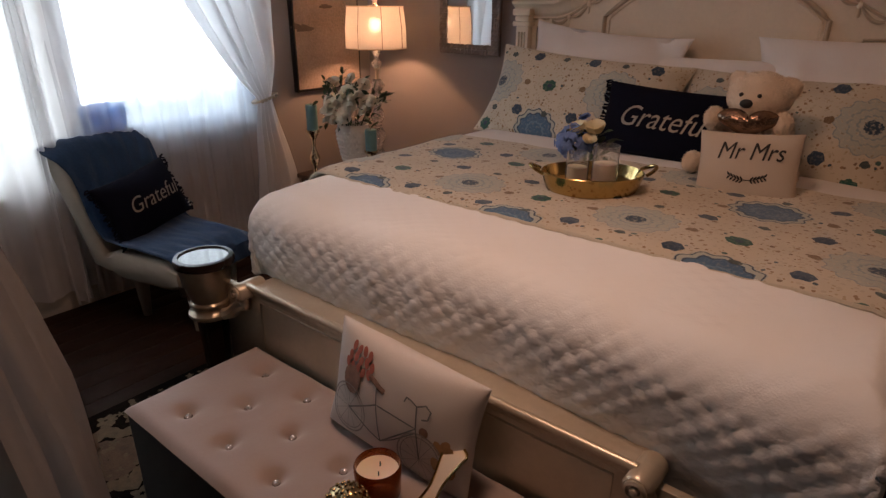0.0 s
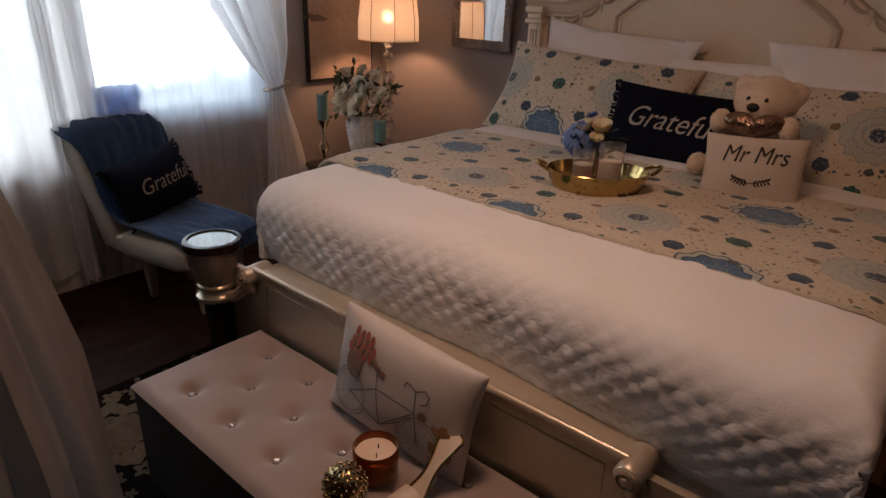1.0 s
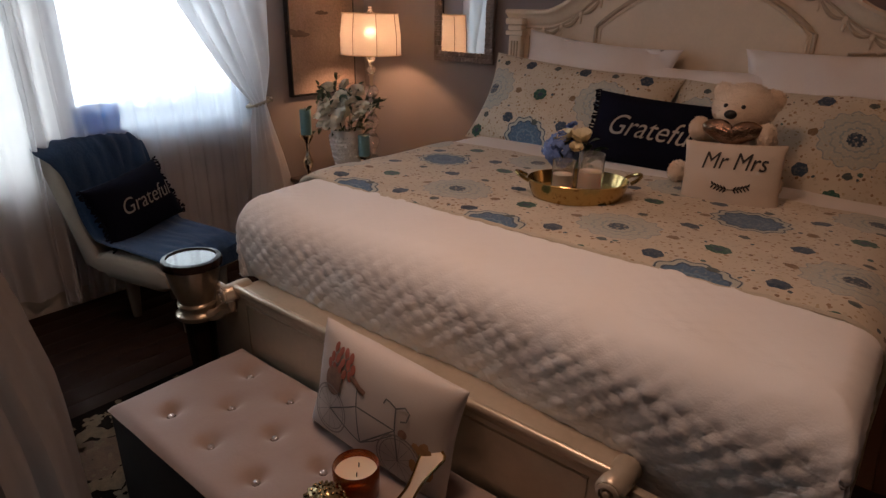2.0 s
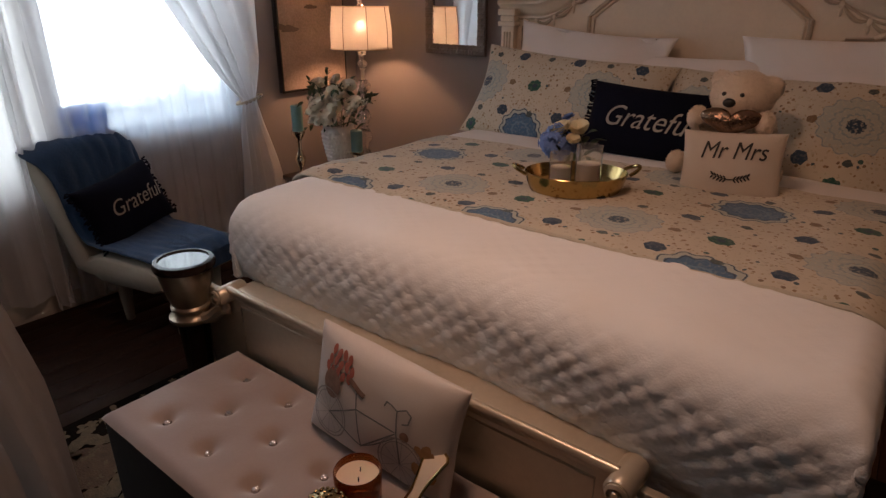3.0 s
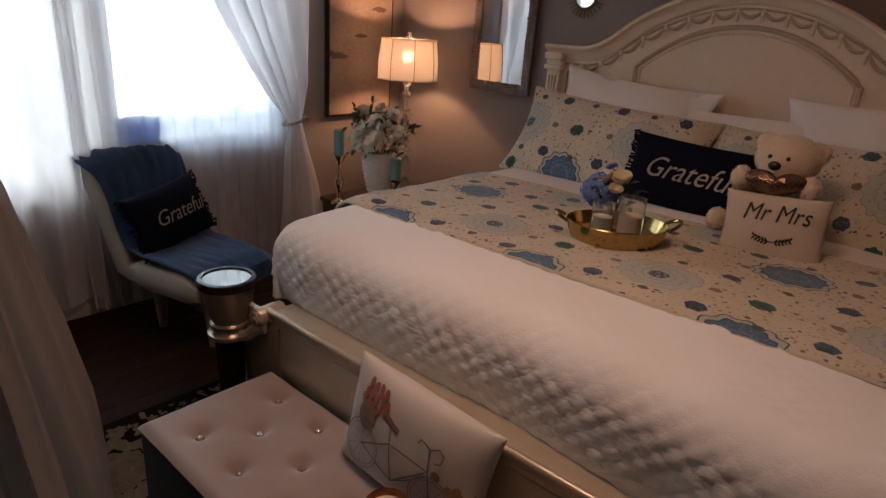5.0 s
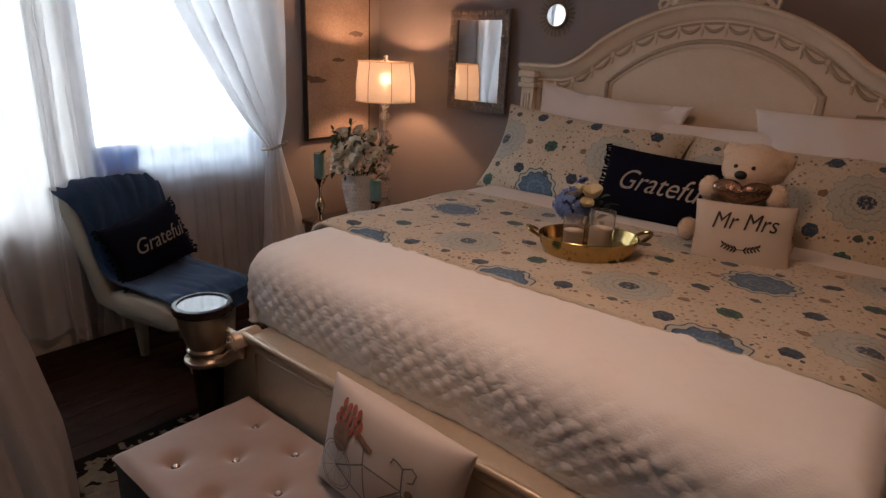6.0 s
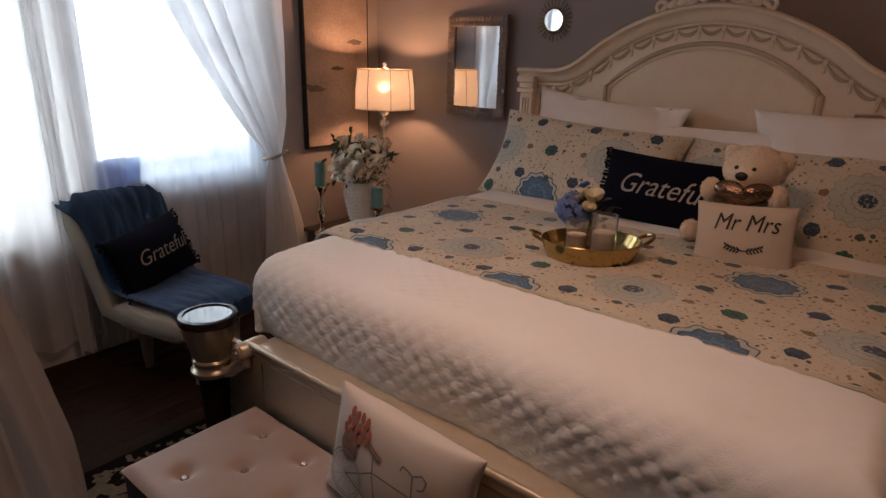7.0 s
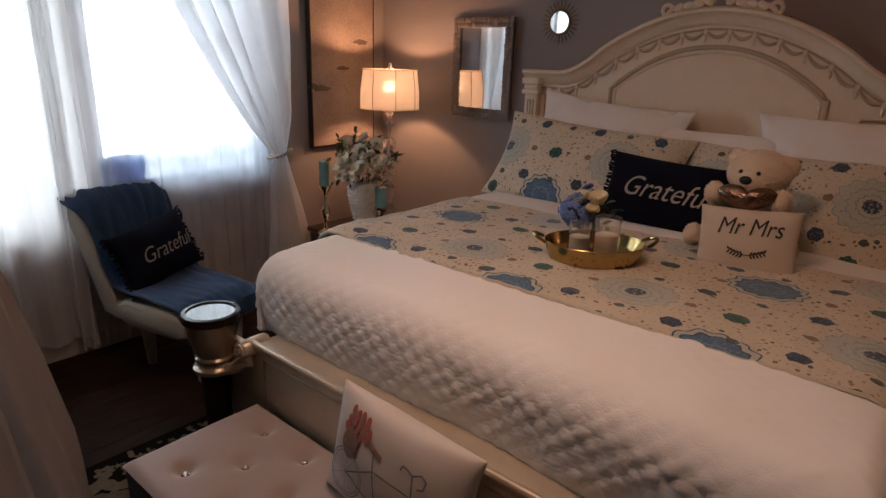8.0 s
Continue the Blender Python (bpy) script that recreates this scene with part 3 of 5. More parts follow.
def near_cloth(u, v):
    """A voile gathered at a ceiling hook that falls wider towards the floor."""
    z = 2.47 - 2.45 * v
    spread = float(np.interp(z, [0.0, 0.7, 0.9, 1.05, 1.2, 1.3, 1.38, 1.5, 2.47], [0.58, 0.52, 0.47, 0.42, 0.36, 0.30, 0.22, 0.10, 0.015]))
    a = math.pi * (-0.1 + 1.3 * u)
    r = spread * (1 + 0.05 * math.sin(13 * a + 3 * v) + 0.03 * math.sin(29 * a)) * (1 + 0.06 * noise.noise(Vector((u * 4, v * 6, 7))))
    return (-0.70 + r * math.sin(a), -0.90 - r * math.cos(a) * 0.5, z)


voile = thing("draped_voile", pose(0, 0, 0), "white sheer voile, colour darkened for shade, falling in soft folds from a ceiling hook", "curtain")
part("voile_cloth", surface(120, 90, near_cloth), SHEER_DIMMED, voile)
part("gathering_band", tube([(-0.70 + 0.02 * math.cos(a), -0.90 + 0.02 * math.sin(a), 2.455) for a in np.linspace(0, 2 * math.pi, 20, endpoint=False)], 0.005, 6, closed=True), SHEET, voile)
hook = thing("ceiling_hook", pose(-0.70, -0.90, TOP), "small brass ceiling hook holding the voile", "hook")
part("plate", lathe([(0, 0), (0.03, 0), (0.026, -0.008), (0, -0.01)], 20), GOLD, hook)
part("stem", tube([(0, 0, -0.008), (0, 0, -0.035)], 0.006, 8), GOLD, hook)

# ---- bed ----
CX = -0.03
bed = thing("bed", pose(0, 0, 0), "king bed with carved antique white arched headboard and champagne silver footboard", "bed")
FACE = 2.08


def arch(x):
    """Height of the headboard's outline."""
    a = abs(x - CX)
    if a > 0.80:
        return 1.50
    if a > 0.55:
        k = (0.80 - a) / 0.25
        return 1.50 + 0.125 * k ** 1.8
    k = a / 0.55
    return 1.625 + 0.185 * (1 - k ** 2.0)


def inner(x, lift=0.0):
    a = min(1, abs(x - CX) / 0.50)
    return 1.455 + lift + 0.214 * (1 - a ** 2.1)


N = 72
XS = [CX - 1.0 + 2.0 * i / N for i in range(N + 1)]


def slab(xs, low, high, y0, y1):
    bm = bmesh.new()
    rows = [[bm.verts.new((x, y, z)) for x, z in ((x, f(x)) for x in xs)] for f, y in ((low, y0), (high, y0), (high, y1), (low, y1))]
    for a, b in zip(rows, rows[1:] + rows[:1]):
        for i in range(len(xs) - 1):
            bm.faces.new((a[i], a[i + 1], b[i + 1], b[i]))
    bm.faces.new([r[0] for r in rows])
    bm.faces.new([r[-1] for r in rows][::-1])
    bmesh.ops.recalc_face_normals(bm, faces=bm.faces[:])
    return bm


part("headboard_panel", slab(XS, lambda x: 0.3, arch, FACE, FACE + 0.05), CREAM, bed)


def crown(profile):
    """A moulding along the headboard's outline; profile: (out, up) pairs."""
    bm = bmesh.new()
    xs = [CX - 1.03 + 2.06 * i / 96 for i in range(97)]
    rows = []
    for x in xs:
        xx = max(CX - 1.0, min(CX + 1.0, x))
        slope = (arch(xx + 0.004) - arch(xx - 0.004)) / 0.008
        nx, nz = -slope / math.hypot(1, slope), 1 / math.hypot(1, slope)
        rows.append([bm.verts.new((x + nx * up, FACE - out, arch(xx) + nz * up)) for out, up in profile])
    for a, b in zip(rows, rows[1:]):
        for k in range(len(profile)):
            j = (k + 1) % len(profile)
            bm.faces.new((a[k], b[k], b[j], a[j]))
    bm.faces.new(rows[0])
    bm.faces.new(rows[-1][::-1])
    bmesh.ops.recalc_face_normals(bm, faces=bm.faces[:])
    return bm


part("crown_moulding", crown([(-0.05, -0.02), (-0.05, 0.03), (0.05, 0.035), (0.062, 0.026), (0.06, 0.014), (0.045, 0.006), (0.028, -0.008), (0.02, -0.03), (0.008, -0.042), (0.0, -0.045)]), CREAM, bed, "cream crown moulding")
part("bead_moulding", tube([(x, FACE - 0.004, arch(x) - 0.062) for x in XS], 0.006, 6), GILT, bed)
pts = [(CX - 0.5, FACE - 0.004, 0.95)] + [(CX - 0.5 + i / 40, FACE - 0.004, inner(CX - 0.5 + i / 40)) for i in range(41)] + [(CX + 0.5, FACE - 0.004, 0.95)]
part("panel_moulding", tube(pts, 0.011, 8), GILT, bed, "glazed panel moulding")
part("panel_moulding", tube([(x if abs(x - CX) < 0.49 else CX + 0.475 * (1 if x > CX else -1), FACE - 0.003, z - 0.026) for x, _, z in pts], 0.006, 6), CREAM, bed)
# garland swags between outline and panel
for k in range(-7, 8):
    x0, x1 = CX + (k - 0.5) * 0.108, CX + (k + 0.5) * 0.108
    def rise(x):
        a = abs(x - CX)
        return arch(x) - 0.066
    pts = []
    for i in range(9):
        u = i / 8
        x = x0 + (x1 - x0) * u
        pts.append((x, FACE - 0.006, rise(x0) + (rise(x1) - rise(x0)) * u - 0.030 * math.sin(math.pi * u)))
    part("carved_swag", tube(pts, 0.0085, 6, taper=lambda s: 0.45 + 0.75 * math.sin(math.pi * s)), GILT, bed)
    part("carved_leaf", joined(ball(0.015, scaled(x0, FACE - 0.006, rise(x0) - 0.006, 0.8, 0.6, 1.1), 8, 6), ball(0.012, scaled(x0, FACE - 0.005, rise(x0) - 0.034, 0.6, 0.6, 1.7), 8, 6)), CREAM, bed)
# crest
for s in (-1, 1):
    pts = [(CX + s * (0.03 + 0.21 * u), FACE - 0.03, 1.862 - 0.055 * u * u + 0.022 * math.sin(u * 9)) for u in np.linspace(0, 1, 16)]
    part("crest_scroll", tube(pts, 0.02, 8, taper=lambda u: 1.1 - 0.6 * u), CREAM, bed)
    pts = [(CX + s * (0.24 + 0.024 * math.cos(a)), FACE - 0.035, 1.833 + 0.024 * math.sin(a)) for a in np.linspace(-2.2, 2.8, 14)]
    part("crest_scroll", tube(pts, 0.010, 8), CREAM, bed)
    for j in range(4):
        part("crest_leaf", ball(0.03, scaled(CX + s * (0.05 + 0.045 * j), FACE - 0.045, 1.868 - 0.008 * j, 0.9, 0.35, 0.55, 0, s * 25 * (j - 1.5), 0), 10, 6), CREAM, bed)
    # corner pilaster
    x = CX + s * 0.965
    part("pilaster", box(x - 0.04, x + 0.04, FACE - 0.05, FACE - 0.001, 0.02, 1.40, 0.006), CREAM, bed)
    for dx in (-0.018, 0.0, 0.018):
        part("flute", tube([(x + dx, FACE - 0.051, 0.7), (x + dx, FACE - 0.051, 1.37)], 0.006, 6), GILT, bed)
    bm = box(x - 0.055, x + 0.055, FACE - 0.066, FACE - 0.001, 1.40, 1.425, 0.006)
    box(x - 0.045, x + 0.045, FACE - 0.06, FACE - 0.001, 1.425, 1.455, 0.008, bm)
    box(x - 0.056, x + 0.056, FACE - 0.07, FACE - 0.001, 1.455, 1.49, 0.008, bm)
    part("capital", bm, CREAM, bed)
    for j in range(3):
        part("carved_leaf", ball(0.02, scaled(x - s * (0.10 + 0.055 * j), FACE - 0.008, 1.425 - 0.012 * j, 1.5, 0.5, 0.6, 0, -25 * s, 0), 8, 6), CREAM, bed)
    part("spandrel_moulding", tube([(x - s * 0.07, FACE - 0.004, 1.395), (x - s * 0.33, FACE - 0.004, 1.385), (x - s * 0.335, FACE - 0.004, 1.28), (x - s * 0.07, FACE - 0.004, 1.28)], 0.007, 6, closed=True), GILT, bed)

# footboard
FL, FR = -0.74, 0.605
part("footboard_panel", box(FL - 0.17, FR + 0.17, -0.004, 0.02, 0.14, 0.606, 0.004), CHAMPAGNE, bed, "champagne silver footboard panel")
part("footboard_rail", tube([(FL, -0.012, 0.636), (FR, -0.012, 0.636)], 0.0125, 10), CHAMPAGNE, bed)
part("footboard_ledge", box(FL, FR, -0.012, 0.13, 0.607, 0.634, 0.006), CHAMPAGNE, bed)
part("lower_rail", box(FL, FR, -0.02, 0.03, 0.14, 0.22, 0.008), CHAMPAGNE, bed)
part("recess_moulding", tube([(FL + 0.05, -0.004, 0.585), (FR - 0.05, -0.004, 0.585), (FR - 0.05, -0.004, 0.26), (FL + 0.05, -0.004, 0.26)], 0.004, 6, closed=True), CHAMPAGNE, bed)
for s, x in ((-1, FL - 0.012), (1, FR + 0.014)):
    part("scroll", lathe([(0, -0.04), (0.026, -0.04), (0.031, -0.034), (0.032, 0.0), (0.030, 0.03), (0.031, 0.06), (0.026, 0.066), (0, 0.066)]), CHAMPAGNE, bed, "rolled silver scroll end", m=pose(x, 0.012, 0.618, 90, 0, 0))
    part("rosette", lathe([(0.024, 0.0), (0.024, 0.005), (0.018, 0.009), (0.017, 0.003), (0.011, 0.003), (0.008, 0.011), (0, 0.014)], 20), CHAMPAGNE, bed, m=pose(x, -0.054, 0.618, 90, 0, 0))
    part("scroll_leaf", ball(0.022, scaled(x + s * 0.012, -0.02, 0.576, 1.0, 0.7, 1.5, 0, s * 20, 0), 12, 8), CHAMPAGNE, bed)
part("bracket", tube([(FL - 0.02, -0.01, 0.56), (FL - 0.06, -0.015, 0.545), (FL - 0.10, -0.03, 0.51), (FL - 0.125, -0.04, 0.50)], 0.022, 8), CHAMPAGNE, bed)
for x in (-0.93, 0.93):
    part("side_rail", box(x - 0.02, x + 0.02, 0.03, FACE - 0.06, 0.18, 0.38, 0.006), CHAMPAGNE, bed)
part("slat_base", box(-0.90, 0.90, 0.04, FACE - 0.06, 0.22, 0.30, 0.01), DARK_TRIM, bed)

urn = thing("pedestal_stand", pose(FL - 0.19, -0.05, 0), "champagne silver urn pedestal with round glass top beside the footboard", "pedestal")
part("urn_body", lathe([(0, 0.485), (0.072, 0.485), (0.077, 0.492), (0.076, 0.502), (0.062, 0.510), (0.058, 0.522), (0.066, 0.530), (0.067, 0.538), (0.060, 0.546), (0.070, 0.575), (0.081, 0.62), (0.089, 0.66), (0.093, 0.68), (0, 0.68)], 36), URN_DIMMED, urn)
part("rim", lathe([(0.088, 0.678), (0.099, 0.68), (0.102, 0.694), (0.097, 0.707), (0.083, 0.709), (0.080, 0.702)], 36), DARK_TRIM, urn, "dark brown lacquer rim")
part("glass_top", lathe([(0.0815, 0.70), (0.0815, 0.704), (0, 0.704)], 36), SMOKED, urn, "round glossy glass top")
part("column", lathe([(0, 0.0), (0.075, 0.0), (0.078, 0.02), (0.05, 0.05), (0.042, 0.08), (0.046, 0.3), (0.052, 0.44), (0.054, 0.485), (0, 0.485)], 24), DARK_TRIM, urn, "dark turned column")

BL, BR = -0.94, 0.975
mattress = thing("mattress", pose(0, 0, 0), "thick white mattress on its box base, covered by bedding", "mattress")
part("mattress_body", box(BL + 0.05, BR - 0.06, 0.14, FACE - 0.02, 0.56, 0.865, 0.06), SHEET, mattress)
# base coloured dark so the gap beside the footboard reads as shade
part("box_base", box(BL + 0.06, BR - 0.07, 0.15, FACE - 0.02, 0.30, 0.555, 0.02), DARK_TRIM, mattress)


def fold_over(s, low, high, r):
    """Place along one axis of a cloth laid over an edge, and how far it has dropped there."""
    for side, edge in ((-1, low), (1, high)):
        d = (s - edge) * side
        if d > -r:
            arc = d + r
            if arc < r * math.pi / 2:
                a = arc / r
                return edge - side * r + side * r * math.sin(a), r * (1 - math.cos(a))
            return edge + side * 0.0, r + (arc - r * math.pi / 2)
    return s, 0.0


def laid(s, t, top, low_x, high_x, front, r, hem):
    x, dx = fold_over(s, low_x, high_x, 0.058)
    y, dy = fold_over(t, front, 9.0, r)
    drop = (dx ** 4 + dy ** 4) ** 0.25 if dx or dy else 0.0
    return x, y, max(hem, top - drop), dx, dy


QUILT_TOP, QUILT_R = 0.895, 0.085


def quilt_point(u, v):
    """A thick woven quilt with rows of staggered raised pebbles, laid over the foot of the mattress."""
    s = BL - 0.28 + (BR - BL + 0.61) * u
    front = 0.108 - 0.075 * max(0, (s - 0.2))
    hem = float(np.interp(s, [0.50, 0.72], [0.630, 0.44]))
    t = 0.52 - (0.52 - front + QUILT_TOP - hem - 2 * QUILT_R + QUILT_R * math.pi / 2) * v
    left = BL + 0.112 - 0.15 * min(0.5, max(0, t - 0.1))
    x, y, z, dx, dy = laid(s, t, QUILT_TOP, left, BR, front, QUILT_R, hem - 0.25 * min(1, max(0, (s - 0.6) / 0.1)))
    soft = 0.012 * noise.noise(Vector((s * 2.5, t * 2.5, 1))) + 0.004 * noise.noise(Vector((s * 7, t * 7, 2)))
    ws, wt = s + 0.010 * noise.noise(Vector((s * 9, t * 9, 8))), t + 0.006 * noise.noise(Vector((s * 9, t * 9, 3)))
    row = wt / 0.028
    a, b = 2 * math.pi * (ws / 0.067 + row / 2), 2 * math.pi * (ws / 0.067 - row / 2)
    lump = max(0.0, 0.5 + 0.25 * (math.cos(a) + math.cos(b))) ** 1.35
    size = 0.0034 * (0.6 + 1.4 * max(0.0, 0.45 + noise.noise(Vector((s * 11, t * 17, 5)))))
    p = size * lump + 0.0014 * noise.noise(Vector((s * 70, t * 110, 4)))
    p *= 0.42 + 0.58 * min(1.0, max(0.0, (max(dx, dy) - 0.012) / 0.075))
    k, j = min(1, dy / 0.1), min(1, dx / 0.1)
    bulge = 0.02 * math.sin(min(1, dy / 0.3) * math.pi) if dy else 0
    sx = -1 if s < 0 else 1
    flat = 1 - max(k, j)
    wave = 0.004 * noise.noise(Vector((s * 16, 5, 1))) * v ** 6
    return (x + sx * j * (p + soft), y - k * (p + soft) - bulge, z + flat * (soft + 0.8 * p) + wave)


quilt = thing("white_quilt", pose(0, 0, 0), "white pebble-textured matelasse quilt over the foot of the bed", "quilt")
part("quilt_cloth", surface(620, 230, quilt_point, thick=0.012), QUILT, quilt)
part("hem_binding", tube([quilt_point(k / 200, 0.998) for k in range(201)], 0.006, 6), QUILT, quilt, "narrow white hem binding")


def comforter_point(u, v):
    s, t = BL - 0.40 + (BR - BL + 0.80) * u, 0.455 + (1.33 - 0.455) * v
    x, dx = fold_over(s, BL - 0.012, BR + 0.012, 0.09)
    soft = 0.010 * noise.noise(Vector((s * 3, t * 3, 6))) + 0.005 * noise.noise(Vector((s * 9, t * 9, 6)))
    sx = -1 if s < 0 else 1
    k = min(1, dx / 0.1)
    y = t + 0.012 * noise.noise(Vector((s * 3, 0, 3))) - 0.006 * (1 - v) * abs(math.sin(s * 42)) - 0.03 * (1 - v) * max(0, abs(s) - 0.8)
    return (x + sx * k * (soft + 0.01), y, 0.923 - 0.010 * max(0, 1 - v / 0.06) - dx + (1 - k) * soft)


def comforter_uv(u, v):
    return (BL - 0.40 + (BR - BL + 0.80) * u, 0.455 + (1.33 - 0.455) * v - 0.455)


comforter = thing("floral_comforter", pose(0, 0, 0), "cream comforter printed with blue and teal medallions", "comforter")
part("comforter_cloth", surface(170, 80, comforter_point, comforter_uv, thick=0.014), FLORAL, comforter)
part("edge_piping", tube([(p[0], p[1] - 0.002, p[2] - 0.006) for p in (comforter_point(k / 120, 0.0) for k in range(121))], 0.0065, 6), PIPING, comforter, "corded cream edge")


def sheet_point(u, v):
    s, t = BL - 0.3 + (BR - BL + 0.6) * u, 1.25 + 0.80 * v
    x, dx = fold_over(s, BL - 0.004, BR + 0.004, 0.085)
    soft = 0.010 * noise.noise(Vector((s * 4, t * 4, 9)))
    return (x, t, 0.913 - dx + soft)


single("top_sheet", surface(90, 30, sheet_point, thick=0.01), SHEET, "white sheet turned down beside the pillows", "sheet")


def lean(x, y, z, back, turn=0, roll=0):
    """The pose of a cushion that stands on its lower edge, tipped back by so many degrees."""
    return pose(x, y, z, 0, 0, turn) @ pose(0, 0, 0, 90 - back, 0, 0) @ pose(0, 0, 0, 0, 0, roll)


for name, x, y, z, w, h, th, back, turn, roll, seed in (
        ("white_pillow", -0.47, 1.93, 1.18, 0.84, 0.46, 0.11, 14, 0, -4.5, 11), ("white_pillow", 0.66, 1.93, 1.18, 0.84, 0.46, 0.10, 14, 0, 2, 12)):
    single(name, cushion(w, h, th, seed, ear=0.11, crease=0.034), FLUFF, "plump white bed pillow leaning on the headboard", "pillow", "bed pillows", m=lean(x, y, z, back, turn, roll))
single("white_pillow", cushion(0.72, 0.34, 0.08, 14, ear=0.04, crease=0.012), FLUFF, "low white pillow in the gap between two larger ones", "pillow", "bed pillows", m=lean(0.10, 1.90, 1.13, 18))
for x, y, z, back, seed, off, turn, roll in ((-0.47, 1.71, 1.075, 30, 21, (-0.516, 0.174), 3, -4), (0.50, 1.70, 1.05, 36, 22, (0.04, 0.183), -2, -1)):
    sham = thing("floral_pillow_sham", lean(x, y, z, back, turn, roll), "cream pillow sham with blue medallion print", "pillow", "bed pillows")
    part("sham_cover", cushion(1.0, 0.48, 0.08, seed, ear=0.085, crease=0.013, offset=off), FLORAL, sham)
    rim = [(k / 12 - 1, -1) for k in range(24)] + [(1, k / 12 - 1) for k in range(24)] + [(1 - k / 12, 1) for k in range(24)] + [(-1, 1 - k / 12) for k in range(24)]
    part("piping", tube([cushion_point(u, v, 1.0, 0.48, 0.08, seed, 0.085, 0.013) for u, v in rim], 0.0045, 6, closed=True), PIPING, sham, "corded cream edge")


def lumbar(label, m, w=0.56, h=0.31, th=0.07, seed=31, size=0.128, shift=0.0):
    c = thing("lumbar_cushion", m, label, "cushion", "lettered cushions")
    body = part("cushion_cover", cushion(w, h, th, seed), NAVY, c)
    bm = bmesh.new()
    rng = random.Random(seed)
    for s in (-1, 1):
        for k in range(34):
            y = -h / 2 + h * k / 33
            x = s * w / 2 * (1 - 0.07 * (1 - (2 * y / h) ** 2)) - s * 0.004
            joined(bm, tube([(x, y, 0), (x + s * 0.012, y + rng.uniform(-.006, .006), rng.uniform(-.006, .006)), (x + s * rng.uniform(0.022, 0.03), y + rng.uniform(-.01, .01), rng.uniform(-.012, .012))], 0.0045, 4))
    tagged(part("fringe", bm, NAVY, c, "frayed navy fringe"), kind="stuff")
    bm = lettering("Grateful", size, 0.36, 0.86, -0.0006)
    for v in bm.verts:
        v.co.x += shift
    part("lettering", wrap_on_cushion(bm, w, h, th, seed), SILVER_INK, c, "silver script lettering reading Grateful")
    return c


lumbar("navy lumbar cushion with silver Grateful script, on the bed", lean(0.03, 1.55, 1.045, 22, 4, -3))

# teddy bear
BX, BY = 0.398, 1.40
balls = bpy.data.metaballs.new("teddy_bear")
balls.resolution, balls.threshold = 0.008, 0.6
for r, c, k in (
        (0.1, (BX, BY + 0.04, 1.02), (0.95, 0.8, 1.15)), (0.1, (BX + 0.005, BY, 1.212), (1.08, 0.92, 0.86)), (0.045, (BX - 0.01, BY - 0.066, 1.186), (1.0, 0.8, 0.75)),
        (0.027, (BX - 0.084, BY + 0.02, 1.264), (1, 0.7, 1)), (0.03, (BX + 0.096, BY + 0.02, 1.246), (1, 0.7, 1)),
        (0.034, (BX - 0.115, BY - 0.09, 1.135), (0.95, 1.1, 1.2)), (0.034, (BX + 0.112, BY - 0.09, 1.135), (0.95, 1.1, 1.2)),
        (0.034, (BX - 0.10, BY - 0.03, 1.10), (1.2, 1.5, 1.2)), (0.034, (BX + 0.10, BY - 0.03, 1.10), (1.2, 1.5, 1.2)),
        (0.041, (BX - 0.165, BY - 0.09, 0.965), (0.85, 1.0, 1.0)), (0.04, (BX - 0.11, BY - 0.03, 0.965), (1.2, 1.2, 0.9)), (0.041, (BX + 0.15, BY - 0.04, 0.955), (0.9, 1.2, 0.95))):
    e = balls.elements.new(type="ELLIPSOID")
    e.co, e.radius, e.stiffness = c, 1.0, 2.0
    grow = r / 0.575
    e.size_x, e.size_y, e.size_z = grow * k[0], grow * k[1], grow * k[2]
    e.radius = 1.0
lump = new("teddy_bear_form", balls)
bpy.context.view_layer.update()
shape = bpy.data.meshes.new_from_object(lump.evaluated_get(bpy.context.evaluated_depsgraph_get()))
bear = bmesh.new()
bear.from_mesh(shape)
bpy.data.objects.remove(lump)
for v in bear.verts:
    v.co += Vector((noise.noise(v.co * 90), noise.noise(v.co * 90 + Vector((9, 0, 0))), noise.noise(v.co * 90 + Vector((0, 9, 0))))) * 0.0028
rng = random.Random(17)
bear.normal_update()
coat = [(v.co.copy(), v.normal.copy()) for v in bear.verts]
for at, out in coat:
    for _ in range(2):
        side = Vector((rng.uniform(-1, 1), rng.uniform(-1, 1), rng.uniform(-1, 1))).cross(out).normalized() * 0.0016
        foot = at + side * rng.uniform(-2, 2)
        tip = foot + (out + Vector((rng.uniform(-0.6, 0.6), rng.uniform(-0.6, 0.6), rng.uniform(-0.9, 0.3)))).normalized() * rng.uniform(0.003, 0.006)
        bear.faces.new([bear.verts.new(c) for c in (foot - side, foot + side, tip)])
for r, m in ((0.0175, scaled(BX - 0.012, BY - 0.107, 1.197, 1.25, 0.7, 0.9)), (0.0078, pose(BX - 0.037, BY - 0.089, 1.224)), (0.0078, pose(BX + 0.022, BY - 0.09, 1.224))):
    joined(bear, ball(r, m, 14, 10), None, 1)
single("teddy_bear", bear, [PLUSH, BLACK], "cream plush teddy bear sitting against the pillows", "teddy bear")


def heart_point(u, v):
    a = 2 * math.pi * u
    hx, hy = math.sin(a) ** 3, (13 * math.cos(a) - 5 * math.cos(2 * a) - 2 * math.cos(3 * a) - math.cos(4 * a)) / 16
    return (0.100 * hx * math.sin(math.pi * v / 2), 0.060 * hy * math.sin(math.pi * v / 2), 0.03 * math.cos(math.pi * v / 2))


bm = surface(36, 8, heart_point)
back = surface(36, 8, lambda u, v: tuple(c * s for c, s in zip(heart_point(u, v), (1, 1, -1))))
